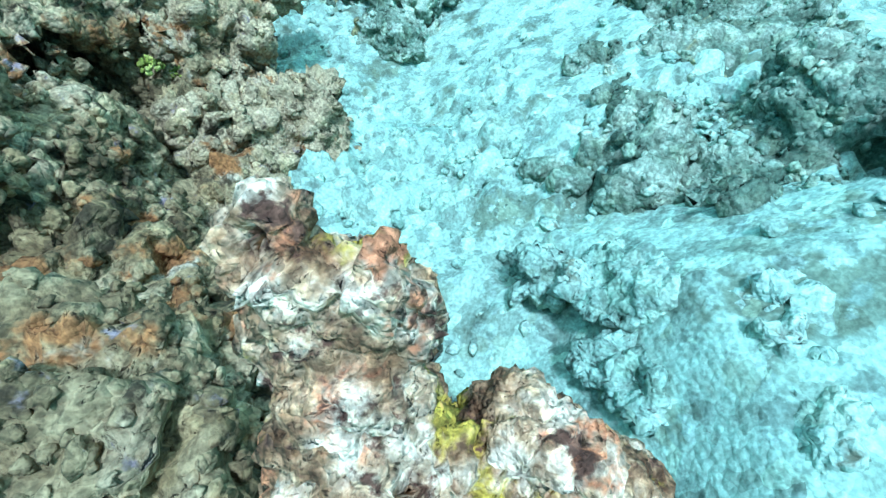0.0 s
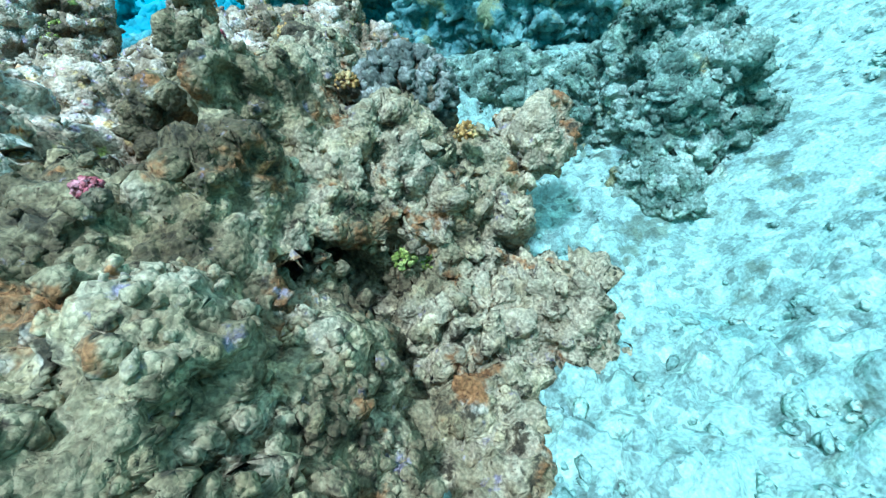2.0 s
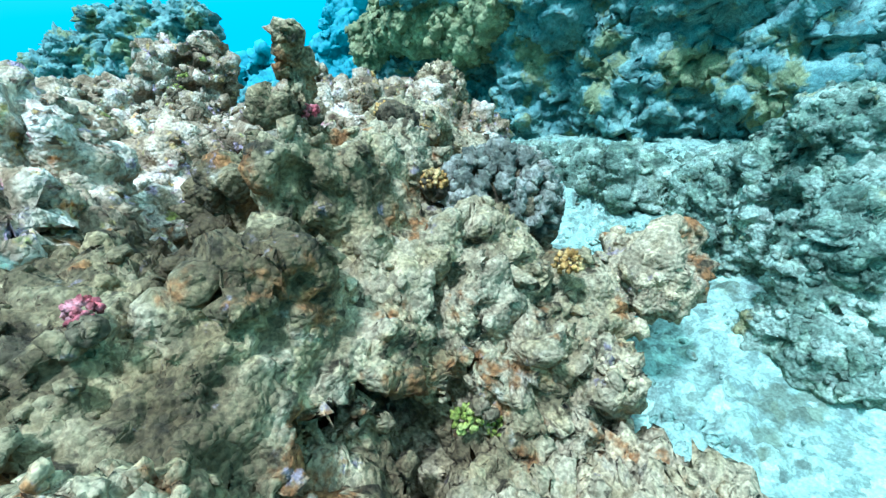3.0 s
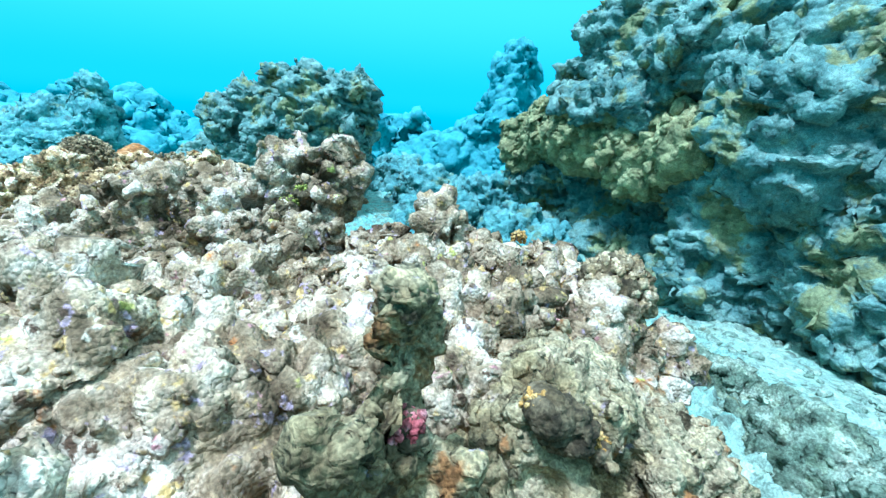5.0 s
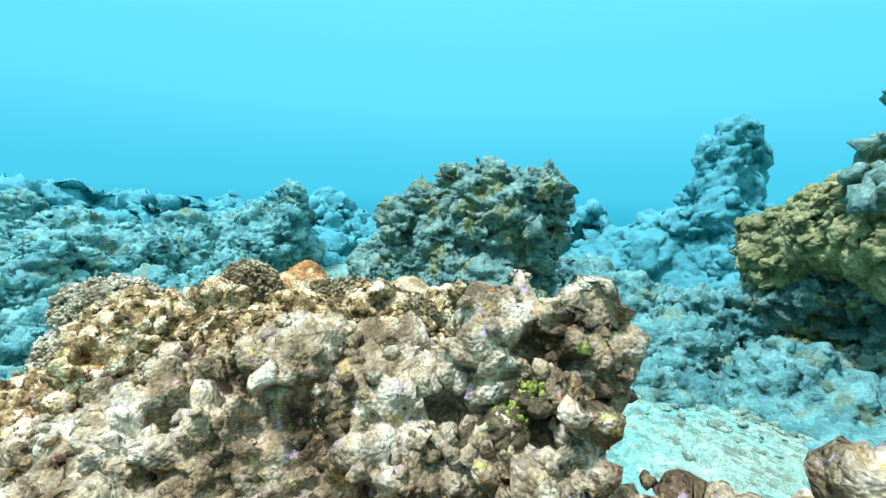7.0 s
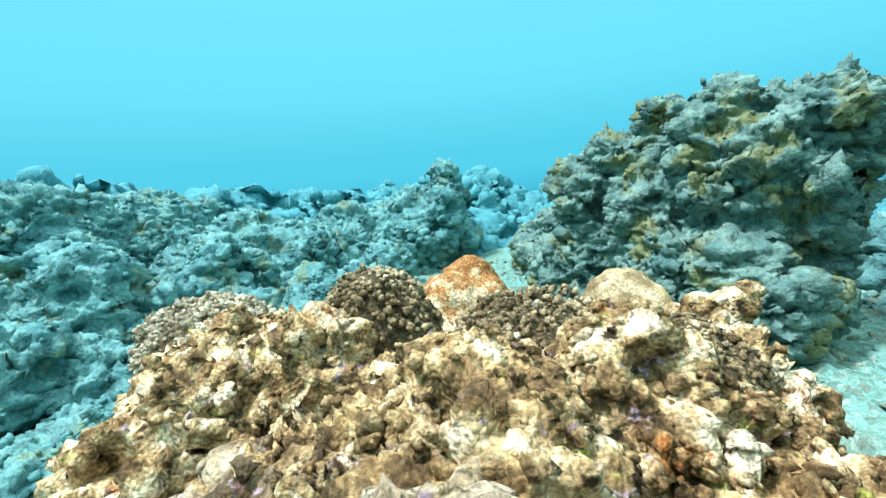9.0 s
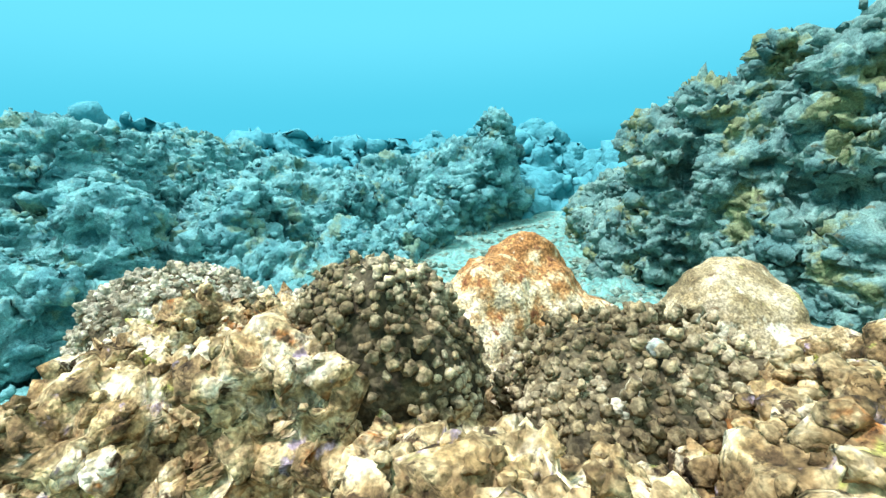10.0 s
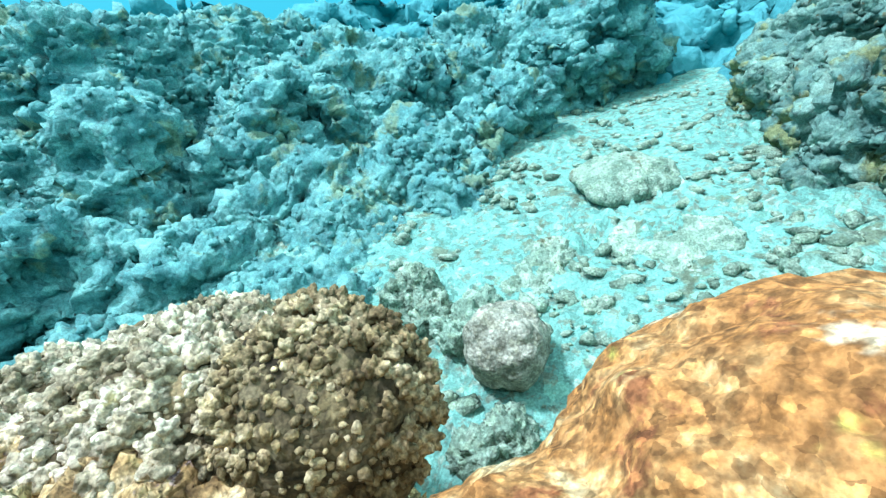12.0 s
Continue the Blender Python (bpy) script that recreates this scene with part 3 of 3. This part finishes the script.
], 0.012, 41, M_BANK, "grey-green coral mound with ragged edges on sand", warp=0.05, big=0.06, big_size=0.2, knob=0.024, knob_size=0.05, fine=0.010, fine_size=0.024, ragged=0.012, ledge=0.018, ledge_size=0.12, pit=0.06)
mound_low = reef("coral_mound", [
    (-1.20, 3.70, 0.45, 0.34, 0.24, 0.28), (-1.60, 3.90, 0.42, 0.40, 0.22, 0.20), (-0.86, 3.30, 0.64, 0.24, 0.18, 0.18), (-0.50, 3.60, 0.50, 0.40, 0.28, 0.18),
], 0.013, 43, M_BANK, "low undercut coral mound on rubble", warp=0.06, big=0.06, big_size=0.2, knob=0.024, knob_size=0.05, fine=0.010, fine_size=0.024, ragged=0.012, ledge=0.018, ledge_size=0.12, pit=0.06)
bank_east = reef("coral_bank", [
    (0.80, 1.13, 0.62, 0.28, 0.34, 0.30), (0.80, 1.55, 0.58, 0.27, 0.30, 0.20), (0.99, 0.85, 0.66, 0.36, 0.36, 0.36), (0.58, 0.90, 0.72, 0.17, 0.14, 0.10), (0.98, 2.00, 0.60, 0.42, 0.40, 0.20), (0.56, 1.22, 0.66, 0.15, 0.24, 0.11),
    (0.60, 1.00, 0.70, 0.16, 0.21, 0.12), (0.76, 0.68, 0.72, 0.18, 0.20, 0.12), (0.46, 1.40, 0.58, 0.12, 0.20, 0.07), (0.42, 1.12, 0.62, 0.10, 0.14, 0.07), (0.52, 1.68, 0.60, 0.14, 0.16, 0.07),
], 0.013, 47, M_BANK, "grey-green coral bank with flaky layered growth", groove=0.05, groove_size=0.2, warp=0.05, big=0.06, big_size=0.2, knob=0.022, knob_size=0.05, fine=0.010, fine_size=0.024, ragged=0.012, ledge=0.014, ledge_size=0.11, pit=0.05)

# ---- corals and boulders on the reef ----
def part(name, me, mat, parent, label=""):
    ob = new(name, me)
    if not me.materials:
        me.materials.append(mat)
    ob.parent = parent
    return tagged(ob, label)


def knob_mesh(name, seed, detail, tall, mat):
    """A rounded knob that stands on the origin, about 1 across."""
    bm = bmesh.new()
    bmesh.ops.create_icosphere(bm, subdivisions=detail, radius=0.5)
    me = bpy.data.meshes.new(name)
    bm.to_mesh(me)
    bm.free()
    co = coords(me)
    co += 0.30 * co * (fbm(co * 2.2 + seed, 2, seed)[:, None]) * 2
    d, ident = cells(co * 3.3 + seed, seed)
    co += 0.13 * co * 2 * np.clip(1 - (d / 0.6) ** 2, -0.5, 1)[:, None]
    co[:, 2] = co[:, 2] * tall + 0.25
    put_coords(me, co)
    me.materials.append(mat)
    return smooth(me)


def tuft_mesh(name, seed, mat, detail=3):
    """One branch end swollen into several rounded tips, about 1 across."""
    bm = bmesh.new()
    bmesh.ops.create_icosphere(bm, subdivisions=detail, radius=0.5)
    me = bpy.data.meshes.new(name)
    bm.to_mesh(me)
    bm.free()
    co = coords(me)
    d, ident = cells(co * 2.4 + seed * 1.7, seed)
    co += 2 * co * (0.30 * np.clip(1 - (d / 0.55) ** 2, -0.8, 1) * (0.7 + 0.6 * ident))[:, None]
    co[:, 2] = co[:, 2] * 1.15 + 0.2
    put_coords(me, co)
    me.materials.append(mat)
    return smooth(me)


def stand(place, normal, size, spin, flat=1.0):
    """The pose of a piece of that size that stands on a surface."""
    q = Vector(normal).to_track_quat("Z", "Y")
    return Matrix.Translation(place) @ q.to_matrix().to_4x4() @ Matrix.Rotation(spin, 4, "Z") @ Matrix.Diagonal((size, size, size * flat, 1))


def knob_coral(name, at, radii, count, size, mat, seed, label, category="coral", detail=2, fuzz=0):
    """A domed coral head set with short knobs."""
    rng = random.Random(seed)
    head = tagged(new(name), label, category, "knobby coral heads")
    head.location = at
    core = weathered(solid([(0, 0, 0, radii[0] * 0.94, radii[1] * 0.94, radii[2] * 0.94), (0.02, 0, -radii[2] * 0.5, radii[0] * 0.8, radii[1] * 0.8, radii[2] * 0.7)], min(radii) * 0.12), seed,
                     warp=0.02, big=0.022, big_size=0.10, knob=0.01, knob_size=0.035, fine=0.004, fine_size=0.016, pit=0.01, pit_size=0.1)
    core.materials.append(M_GAPSHADEBASE)
    base = part("base", core, M_GAPSHADEBASE, head, "brown coral base, darkened for the shade between knobs")
    if fuzz:
        crust(base, fuzz, seed, 0.008, 0.022, mat, 1, -9, 9, -9, 9, -9)
    kinds = [tuft_mesh("branch", seed + k, mat, detail) for k in range(6)]
    for n in range(count):
        up = 1 - 1.45 * (n + 0.5) / count
        a = 2.399963 * n + rng.uniform(-0.25, 0.25)
        side = math.sqrt(max(0, 1 - up * up))
        unit = Vector((side * math.cos(a), side * math.sin(a), up))
        wob = 1 + 0.05 * math.sin(3 * a + seed) + rng.uniform(-0.03, 0.05)
        place = Vector((unit.x * radii[0], unit.y * radii[1], unit.z * radii[2])) * wob * 0.93
        lean = Vector((unit.x / radii[0], unit.y / radii[1], unit.z / radii[2])).normalized() + Vector((rng.uniform(-0.3, 0.3), rng.uniform(-0.3, 0.3), rng.uniform(0, 0.4)))
        part("branch", kinds[n % 6], mat, head).matrix_basis = stand(place, lean, 1.45 * size * rng.uniform(0.75, 1.25), rng.uniform(0, 6.28))
    return head


def lobes(parent, count, seed, small, large, mat, name="lobe", detail=3):
    """Rounded coral lobes that grow out of a reef's skin."""
    rng = random.Random(seed)
    co, no = coords(parent.data), normals(parent.data)
    kinds = [knob_mesh(name, seed + k, detail, rng.uniform(0.7, 1.0), mat) for k in range(6)]
    made = 0
    while made < count:
        i = rng.randrange(len(co))
        if no[i, 2] < -0.1 or co[i, 2] < 0.5:
            continue
        size = small + (large - small) * rng.random() ** 2
        n = Vector(no[i]) + Vector((0, 0, 0.5))
        part(name, kinds[made % 6], mat, parent).matrix_basis = stand(Vector(co[i]) - 0.42 * size * n.normalized(), n, size, rng.uniform(0, 6.28), rng.uniform(0.6, 1.0))
        made += 1


def crust(parent, count, seed, small, large, mat, detail, x0, x1, y0, y1, z0):
    """Small rounded growth that covers a stretch of a reef's skin, joined into one part."""
    rng = np.random.RandomState(seed)
    co, no = coords(parent.data), normals(parent.data)
    ok = np.nonzero((co[:, 0] > x0) & (co[:, 0] < x1) & (co[:, 1] > y0) & (co[:, 1] < y1) & (co[:, 2] > z0) & (no[:, 2] > -0.2) & (fbm(co / 0.16, 2, seed) > -0.22))[0]
    kinds = [knob_mesh("crust", seed + k, detail, 0.85, mat) for k in range(6)]
    verts = [coords(k) for k in kinds]
    faces = np.array([p.vertices[:] for p in kinds[0].polygons])
    for k in kinds:
        bpy.data.meshes.remove(k)
    all_v, all_f = [], []
    for n, i in enumerate(rng.choice(ok, count)):
        size = small + (large - small) * rng.rand() ** 2
        lean = Vector(no[i]) + Vector((rng.uniform(-0.3, 0.3), rng.uniform(-0.3, 0.3), 0.3))
        m = np.array(stand(Vector(co[i]) - 0.12 * size * lean.normalized(), lean, size, rng.uniform(0, 6.28), rng.uniform(0.6, 1.1)))
        all_v.append(verts[n % 6] @ m[:3, :3].T + m[:3, 3])
        all_f.append(faces + n * len(verts[0]))
    me = filled("crust", np.concatenate(all_v), np.concatenate(all_f))
    ob = part("crust", smooth(me), mat, parent)
    return tagged(ob, kind="stuff")


knob_coral("knobby_coral", (-4.53, 1.74, 1.25), (0.17, 0.18, 0.24), 300, 0.0115, M_KNOB, 101, "dark brown knobby coral head on the reef crest", fuzz=2000)
knob_coral("knobby_coral", (-4.55, 2.18, 1.22), (0.22, 0.24, 0.16), 300, 0.0125, M_KNOB, 102, "brown knobby coral mat on the reef crest", fuzz=2000)
knob_coral("knobby_coral", (-4.38, 2.48, 1.16), (0.22, 0.22, 0.14), 300, 0.0125, M_KNOB, 103, "brown knobby coral mat beside the cream rock", fuzz=2000)
knob_coral("knobby_coral", (-5.45, 1.52, 0.98), (0.17, 0.18, 0.17), 300, 0.017, M_KNOB, 104, "dark knobby coral clump at the reef edge", detail=3, fuzz=800)
knob_coral("knobby_coral", (-5.42, 1.22, 0.93), (0.27, 0.24, 0.16), 300, 0.026, M_PALEKNOB, 105, "grey-brown knobby coral dome at the reef edge", detail=3, fuzz=800)
knob_coral("knobby_coral", (-5.30, 0.82, 0.83), (0.28, 0.24, 0.18), 300, 0.027, M_PALEKNOB, 106, "cream-brown knobby coral dome on the slope", detail=3, fuzz=800)
knob_coral("knobby_coral", (-4.95, 1.05, 1.18), (0.22, 0.24, 0.16), 300, 0.024, M_PALEKNOB, 107, "ochre knobby coral dome on the reef crest", detail=3, fuzz=800)
knob_coral("knobby_coral", (-0.30, 0.78, 0.52), (0.19, 0.18, 0.16), 260, 0.026, M_GREYKNOB, 108, "grey-brown finger coral clump on the sand")
knob_coral("knobby_coral", (-1.00, 1.98, 0.98), (0.15, 0.15, 0.13), 220, 0.024, M_GREYKNOB, 109, "dark grey knobby coral head under the ridge")
knob_coral("knobby_coral", (-1.86, 3.10, 1.12), (0.13, 0.13, 0.14), 90, 0.028, M_KNOB, 110, "small brown knobby coral at the reef edge")
for n, (x, y, z, r) in enumerate(((-1.53, 2.31, 1.12, 0.032), (-1.49, 2.37, 1.07, 0.025), (-1.57, 2.26, 1.17, 0.028), (-1.10, 1.84, 1.07, 0.026), (-0.76, 1.80, 0.92, 0.024), (-2.30, 3.06, 1.235, 0.028))):
    nub = knob_coral("lobed_coral", (x, y, z), (r, r, r), 30, r * 0.34, M_ORANGE, 120 + n, "small orange lobed coral nub in a hollow")
    nub["group"] = "orange coral nubs"

crust(reef_west, 1800, 231, 0.014, 0.042, M_WEST, 2, -4.95, -3.9, 1.2, 2.6, 0.95)
crust(reef_west, 900, 238, 0.014, 0.045, M_WEST, 2, -4.7, -3.7, 2.0, 3.0, 0.9)
crust(reef_mid, 1500, 232, 0.016, 0.050, M_MID, 2, -4.3, -1.6, 1.0, 3.1, 0.75)
crust(reef_east, 1300, 233, 0.012, 0.042, M_EAST, 2, -1.8, -0.3, 0.3, 2.6, 0.5)
crust(reef_east, 1100, 239, 0.014, 0.040, M_EAST, 2, -1.0, -0.25, 0.25, 1.15, 0.6)
crust(bank_east, 1300, 240, 0.012, 0.034, M_BANK, 2, -9, 9, -9, 9, 0.5)
crust(mound_near, 700, 241, 0.014, 0.036, M_BANK, 2, -9, 9, -9, 9, 0.4)
crust(bank_south, 1300, 235, 0.03, 0.09, M_TEALHAZE, 1, -9.6, -4.5, -2.5, 1.6, 0.35)
crust(skirt, 500, 236, 0.025, 0.07, M_TEALHAZE, 1, -9, -5, -2, 2, 0.3)
crust(outcrop, 900, 237, 0.03, 0.08, M_WALLHAZE, 1, -9, -6, 2.8, 5.2, 0.4)
crust(shelf, 700, 234, 0.05, 0.15, M_SHELF, 2, -9, 0, 0, 9, 1.2)
lobes(reef_mid, 260, 201, 0.035, 0.09, M_MID, detail=2)
lobes(reef_west, 240, 202, 0.025, 0.07, M_WEST, detail=2)
lobes(reef_east, 220, 203, 0.025, 0.07, M_EAST, detail=2)
for where_on, count, seed, small, large, skin in ((bank_south, 280, 211, 0.05, 0.13, M_TEALHAZE), (outcrop, 200, 212, 0.045, 0.11, M_WALLHAZE), (wall_reef, 200, 213, 0.05, 0.13, M_WALLHAZE),
                                                  (skirt, 150, 214, 0.04, 0.10, M_TEALHAZE), (foot, 120, 221, 0.04, 0.11, M_TEALHAZE), (shelf, 160, 215, 0.05, 0.12, M_SHELF), (mound_near, 90, 216, 0.02, 0.05, M_BANK),
                                                  (mound_low, 90, 217, 0.02, 0.05, M_BANK), (bank_east, 160, 218, 0.02, 0.045, M_BANK), (pinnacle, 90, 219, 0.10, 0.30, M_FARHAZE), (ridge, 160, 220, 0.10, 0.28, M_FARHAZE)):
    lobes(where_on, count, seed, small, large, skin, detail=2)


def boulder(name, lumps, voxel, seed, mat, label, **how):
    opts = dict(warp=0.025, big=0.02, big_size=0.16, knob=0.005, knob_size=0.06, fine=0.0022, fine_size=0.016, pit=0.006, pit_size=0.12, voxel=voxel)
    opts.update(how)
    return thing(name, weathered(solid(lumps, voxel), seed, **opts), mat, label, "boulder")


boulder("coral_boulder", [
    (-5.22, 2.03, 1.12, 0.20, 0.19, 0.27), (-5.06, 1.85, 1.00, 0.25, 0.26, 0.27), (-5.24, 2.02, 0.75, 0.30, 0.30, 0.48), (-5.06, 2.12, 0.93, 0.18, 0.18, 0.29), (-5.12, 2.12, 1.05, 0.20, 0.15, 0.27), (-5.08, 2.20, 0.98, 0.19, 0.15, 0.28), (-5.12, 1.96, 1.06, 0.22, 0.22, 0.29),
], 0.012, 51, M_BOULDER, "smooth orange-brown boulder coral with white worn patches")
boulder("coral_boulder", [
    (-5.45, 2.84, 0.82, 0.28, 0.28, 0.40), (-5.20, 3.02, 0.78, 0.26, 0.22, 0.28), (-5.45, 2.84, 0.50, 0.32, 0.32, 0.3),
], 0.016, 53, M_TAN, "rounded tan boulder coral with pale patches")
boulder("coral_rock", [
    (-0.196, 0.425, 1.140, 0.020, 0.022, 0.050), (-0.145, 0.405, 1.125, 0.024, 0.024, 0.055), (-0.170, 0.412, 1.095, 0.048, 0.034, 0.072), (-0.160, 0.385, 1.02, 0.055, 0.045, 0.10), (-0.145, 0.35, 0.92, 0.085, 0.07, 0.16),
    (-0.13, 0.33, 0.80, 0.12, 0.10, 0.20), (-0.13, 0.35, 0.55, 0.17, 0.13, 0.34), (-0.06, 0.37, 1.00, 0.05, 0.05, 0.07), (-0.02, 0.36, 0.92, 0.07, 0.06, 0.08),
], 0.0045, 55, M_PALEROCK, "pale pink and ochre pitted rock pinnacle", warp=0.006, big=0.009, big_size=0.04, knob=0.006, knob_size=0.014, fine=0.0022, fine_size=0.006, ragged=0.008, pit=0.016, pit_size=0.032, hollows=((-0.195, 0.405, 1.135, 0.014, -0.19, 0.39, 1.145), (-0.185, 0.385, 1.09, 0.015, -0.18, 0.365, 1.10), (-0.15, 0.385, 1.10, 0.012, -0.15, 0.37, 1.115), (-0.135, 0.345, 1.02, 0.02, -0.13, 0.32, 1.04)))
boulder("rock_slab", [(0.26, 0.79, 0.665, 0.14, 0.11, 0.045), (0.36, 0.74, 0.70, 0.13, 0.10, 0.045), (0.20, 0.88, 0.585, 0.11, 0.08, 0.035)], 0.007, 57, M_SLAB, "flat weathered rock slab half sunk in sand", warp=0.04, big=0.03, big_size=0.09, knob=0.018, knob_size=0.04, fine=0.006, fine_size=0.015, ragged=0.014, pit=0.03, pit_size=0.08)
boulder("rock_slab", [(0.55, 0.62, 0.775, 0.19, 0.15, 0.05), (0.48, 0.48, 0.765, 0.15, 0.15, 0.05), (0.44, 0.34, 0.75, 0.12, 0.13, 0.05), (0.64, 0.45, 0.77, 0.18, 0.18, 0.05)], 0.008, 58, M_SLAB, "broad flat rock slab with an undercut edge", warp=0.04, big=0.03, big_size=0.09, knob=0.018, knob_size=0.04, fine=0.006, fine_size=0.015, ragged=0.014, pit=0.03, pit_size=0.08)
boulder("rock_slab", [(0.24, 0.58, 0.655, 0.06, 0.05, 0.045), (0.19, 0.62, 0.64, 0.05, 0.04, 0.035)], 0.006, 59, M_SLAB, "low pale rock slab on the sand", warp=0.04, big=0.03, big_size=0.09, knob=0.018, knob_size=0.04, fine=0.006, fine_size=0.015, ragged=0.014, pit=0.03, pit_size=0.08)
boulder("coral_rock", [(0.21, 1.22, 0.58, 0.06, 0.04, 0.04), (0.27, 1.13, 0.60, 0.07, 0.045, 0.045), (0.33, 1.03, 0.62, 0.06, 0.04, 0.04)], 0.007, 60, M_BANK, "dark elongated dead coral piece on the sand", warp=0.02, knob=0.01, knob_size=0.035)
boulder("coral_rock", [(-6.15, 1.62, 0.50, 0.11, 0.10, 0.16), (-6.12, 1.69, 0.50, 0.09, 0.09, 0.15), (-6.22, 1.66, 0.46, 0.10, 0.12, 0.14)], 0.01, 61, M_WHITE, "squarish pale rock on the channel sand", warp=0.03, knob=0.01)
boulder("rock_slab", [(-7.70, 2.09, 0.48, 0.28, 0.28, 0.10)], 0.012, 62, M_SLAB, "round flat table-like rock on the channel sand", warp=0.04, knob=0.01)
boulder("rock_slab", [(-6.85, 2.30, 0.39, 0.26, 0.16, 0.06), (-7.05, 2.42, 0.40, 0.22, 0.14, 0.06), (-6.98, 2.12, 0.38, 0.18, 0.12, 0.05)], 0.010, 63, M_SLAB, "long low rock ledge in the channel", warp=0.05, knob=0.012)

boulder("coral_rock", [(-6.58, 1.16, 0.40, 0.14, 0.12, 0.10), (-6.45, 1.25, 0.40, 0.12, 0.10, 0.09)], 0.009, 64, M_SLAB, "pale rubble rock at the foot of the bank", warp=0.03, big=0.03, big_size=0.09, knob=0.018, knob_size=0.04, ragged=0.012, pit=0.03, pit_size=0.08)
boulder("coral_rock", [(-6.34, 1.42, 0.40, 0.12, 0.10, 0.10), (-6.44, 1.46, 0.40, 0.10, 0.10, 0.07)], 0.009, 65, M_SLAB, "pale pitted rock beside the squarish rock", warp=0.03, big=0.03, big_size=0.09, knob=0.018, knob_size=0.04, ragged=0.012, pit=0.03, pit_size=0.08)
boulder("rock_slab", [(-6.90, 1.72, 0.37, 0.18, 0.12, 0.05), (-6.72, 1.64, 0.37, 0.13, 0.10, 0.05)], 0.009, 66, M_SLAB, "low pale slab half buried in channel sand", warp=0.04, big=0.03, big_size=0.09, knob=0.014, knob_size=0.04, ragged=0.010)
boulder("coral_rock", [(-5.90, 1.70, 0.38, 0.10, 0.08, 0.07), (-5.82, 1.62, 0.38, 0.07, 0.07, 0.06)], 0.008, 67, M_SLAB, "small pale rock below the boulder coral", warp=0.03, knob=0.014, knob_size=0.035, ragged=0.010)


# ---- rubble ----
def rubble(count, seed, x0, x1, y0, y1, small, large, label):
    """Loose coral chips over a stretch of sand, one joined mesh."""
    rng = np.random.RandomState(seed)
    bm = bmesh.new()
    bmesh.ops.create_icosphere(bm, subdivisions=1, radius=1.0)
    verts = np.array([v.co[:] for v in bm.verts])
    faces = np.array([[v.index for v in f.verts] for f in bm.faces])
    bm.free()
    pts = np.stack([rng.uniform(x0, x1, count * 3), rng.uniform(y0, y1, count * 3), np.zeros(count * 3)], -1)
    keep = rng.rand(count * 3) < np.clip(0.25 + 1.2 * fbm(pts / 0.4, 3, 31), 0.03, 1)
    pts = pts[keep][:count]
    pts[:, 2] = bed_height(pts)
    all_v, all_f = [], []
    for n, p in enumerate(pts):
        size = small + (large - small) * rng.rand() ** 3
        shape = size * np.array((rng.uniform(0.6, 1.5), rng.uniform(0.5, 1.0), rng.uniform(0.35, 0.7)))
        bumpy = 1 + 0.25 * np.sin(verts @ rng.uniform(-4, 4, 3) + rng.rand() * 6) + 0.12 * np.sin(verts @ rng.uniform(-8, 8, 3))
        turn = np.array(Euler((rng.uniform(-0.4, 0.4), rng.uniform(-0.4, 0.4), rng.uniform(0, 6.28))).to_matrix())
        all_v.append((verts * bumpy[:, None] * shape) @ turn.T + p + (0, 0, size * 0.25))
        all_f.append(faces + n * len(verts))
    me = filled("coral_rubble", np.concatenate(all_v), np.concatenate(all_f))
    return thing("coral_rubble", smooth(me), M_SLAB, label, "rubble", kind="stuff")


rubble(5200, 301, -1.2, 1.3, 0.25, 3.6, 0.004, 0.028, "loose grey coral chips strewn over the sand")
rubble(1500, 302, -6.0, 0.5, 3.2, 5.8, 0.010, 0.05, "grey-green coral rubble in the channel")
rubble(2600, 303, -10.0, -5.4, -0.6, 3.6, 0.008, 0.06, "grey-green coral rubble on the channel sand")

# ---- small growths ----
M_LIME = surface("lime_algae", ((0.12, 0.14, 0.02), (0.22, 0.24, 0.04), (0.34, 0.34, 0.09)), grain=0.35, bump=0.6, size=26.0, spot=90.0)
M_PINKSKIN = surface("pink_coral_skin", ((0.24, 0.05, 0.05), (0.40, 0.11, 0.11), (0.50, 0.24, 0.22)), grain=0.3, bump=0.6, size=26.0, spot=90.0)
for n, (x, y, z, r) in enumerate(((-3.06, 2.36, 1.30, 0.035), (-3.05, 2.42, 1.36, 0.028), (-3.08, 2.30, 1.24, 0.03), (-0.86, 1.50, 0.72, 0.025), (-0.82, 1.54, 0.68, 0.02))):
    tuft = knob_coral("algae_tuft", (x, y, z), (r, r, r * 0.7), 26, r * 0.36, M_LIME, 140 + n, "lime-green algae tuft on the reef rock", "algae")
    tuft["group"] = "lime algae tufts"
for n, (x, y, z, r) in enumerate(((-1.64, 1.97, 1.22, 0.03), (-1.17, 1.13, 1.12, 0.017), (-4.28, 1.80, 1.20, 0.018), (-4.45, 1.85, 1.24, 0.016))):
    tuft = knob_coral("pink_coral", (x, y, z), (r * 1.3, r, r * 0.7), 26, r * 0.36, M_PINKSKIN, 150 + n, "small pink branching coral tuft on the reef rock")
    tuft["group"] = "pink coral tufts"
for n, (x, y, z, r) in enumerate(((-4.47, 2.17, 1.36, 0.014),)):
    boulder("pale_stone", [(x, y, z, r * 1.3, r, r * 0.8), (x + 0.4 * r, y, z + 0.3 * r, r * 0.7, r * 0.7, r * 0.6)], r * 0.16, 160 + n, M_WHITE, "small whitish stone lying on the reef", warp=r * 0.3, big=r * 0.2, big_size=r * 2, knob=r * 0.1, knob_size=r, fine=0.0, pit=r * 0.2, pit_size=r * 2)
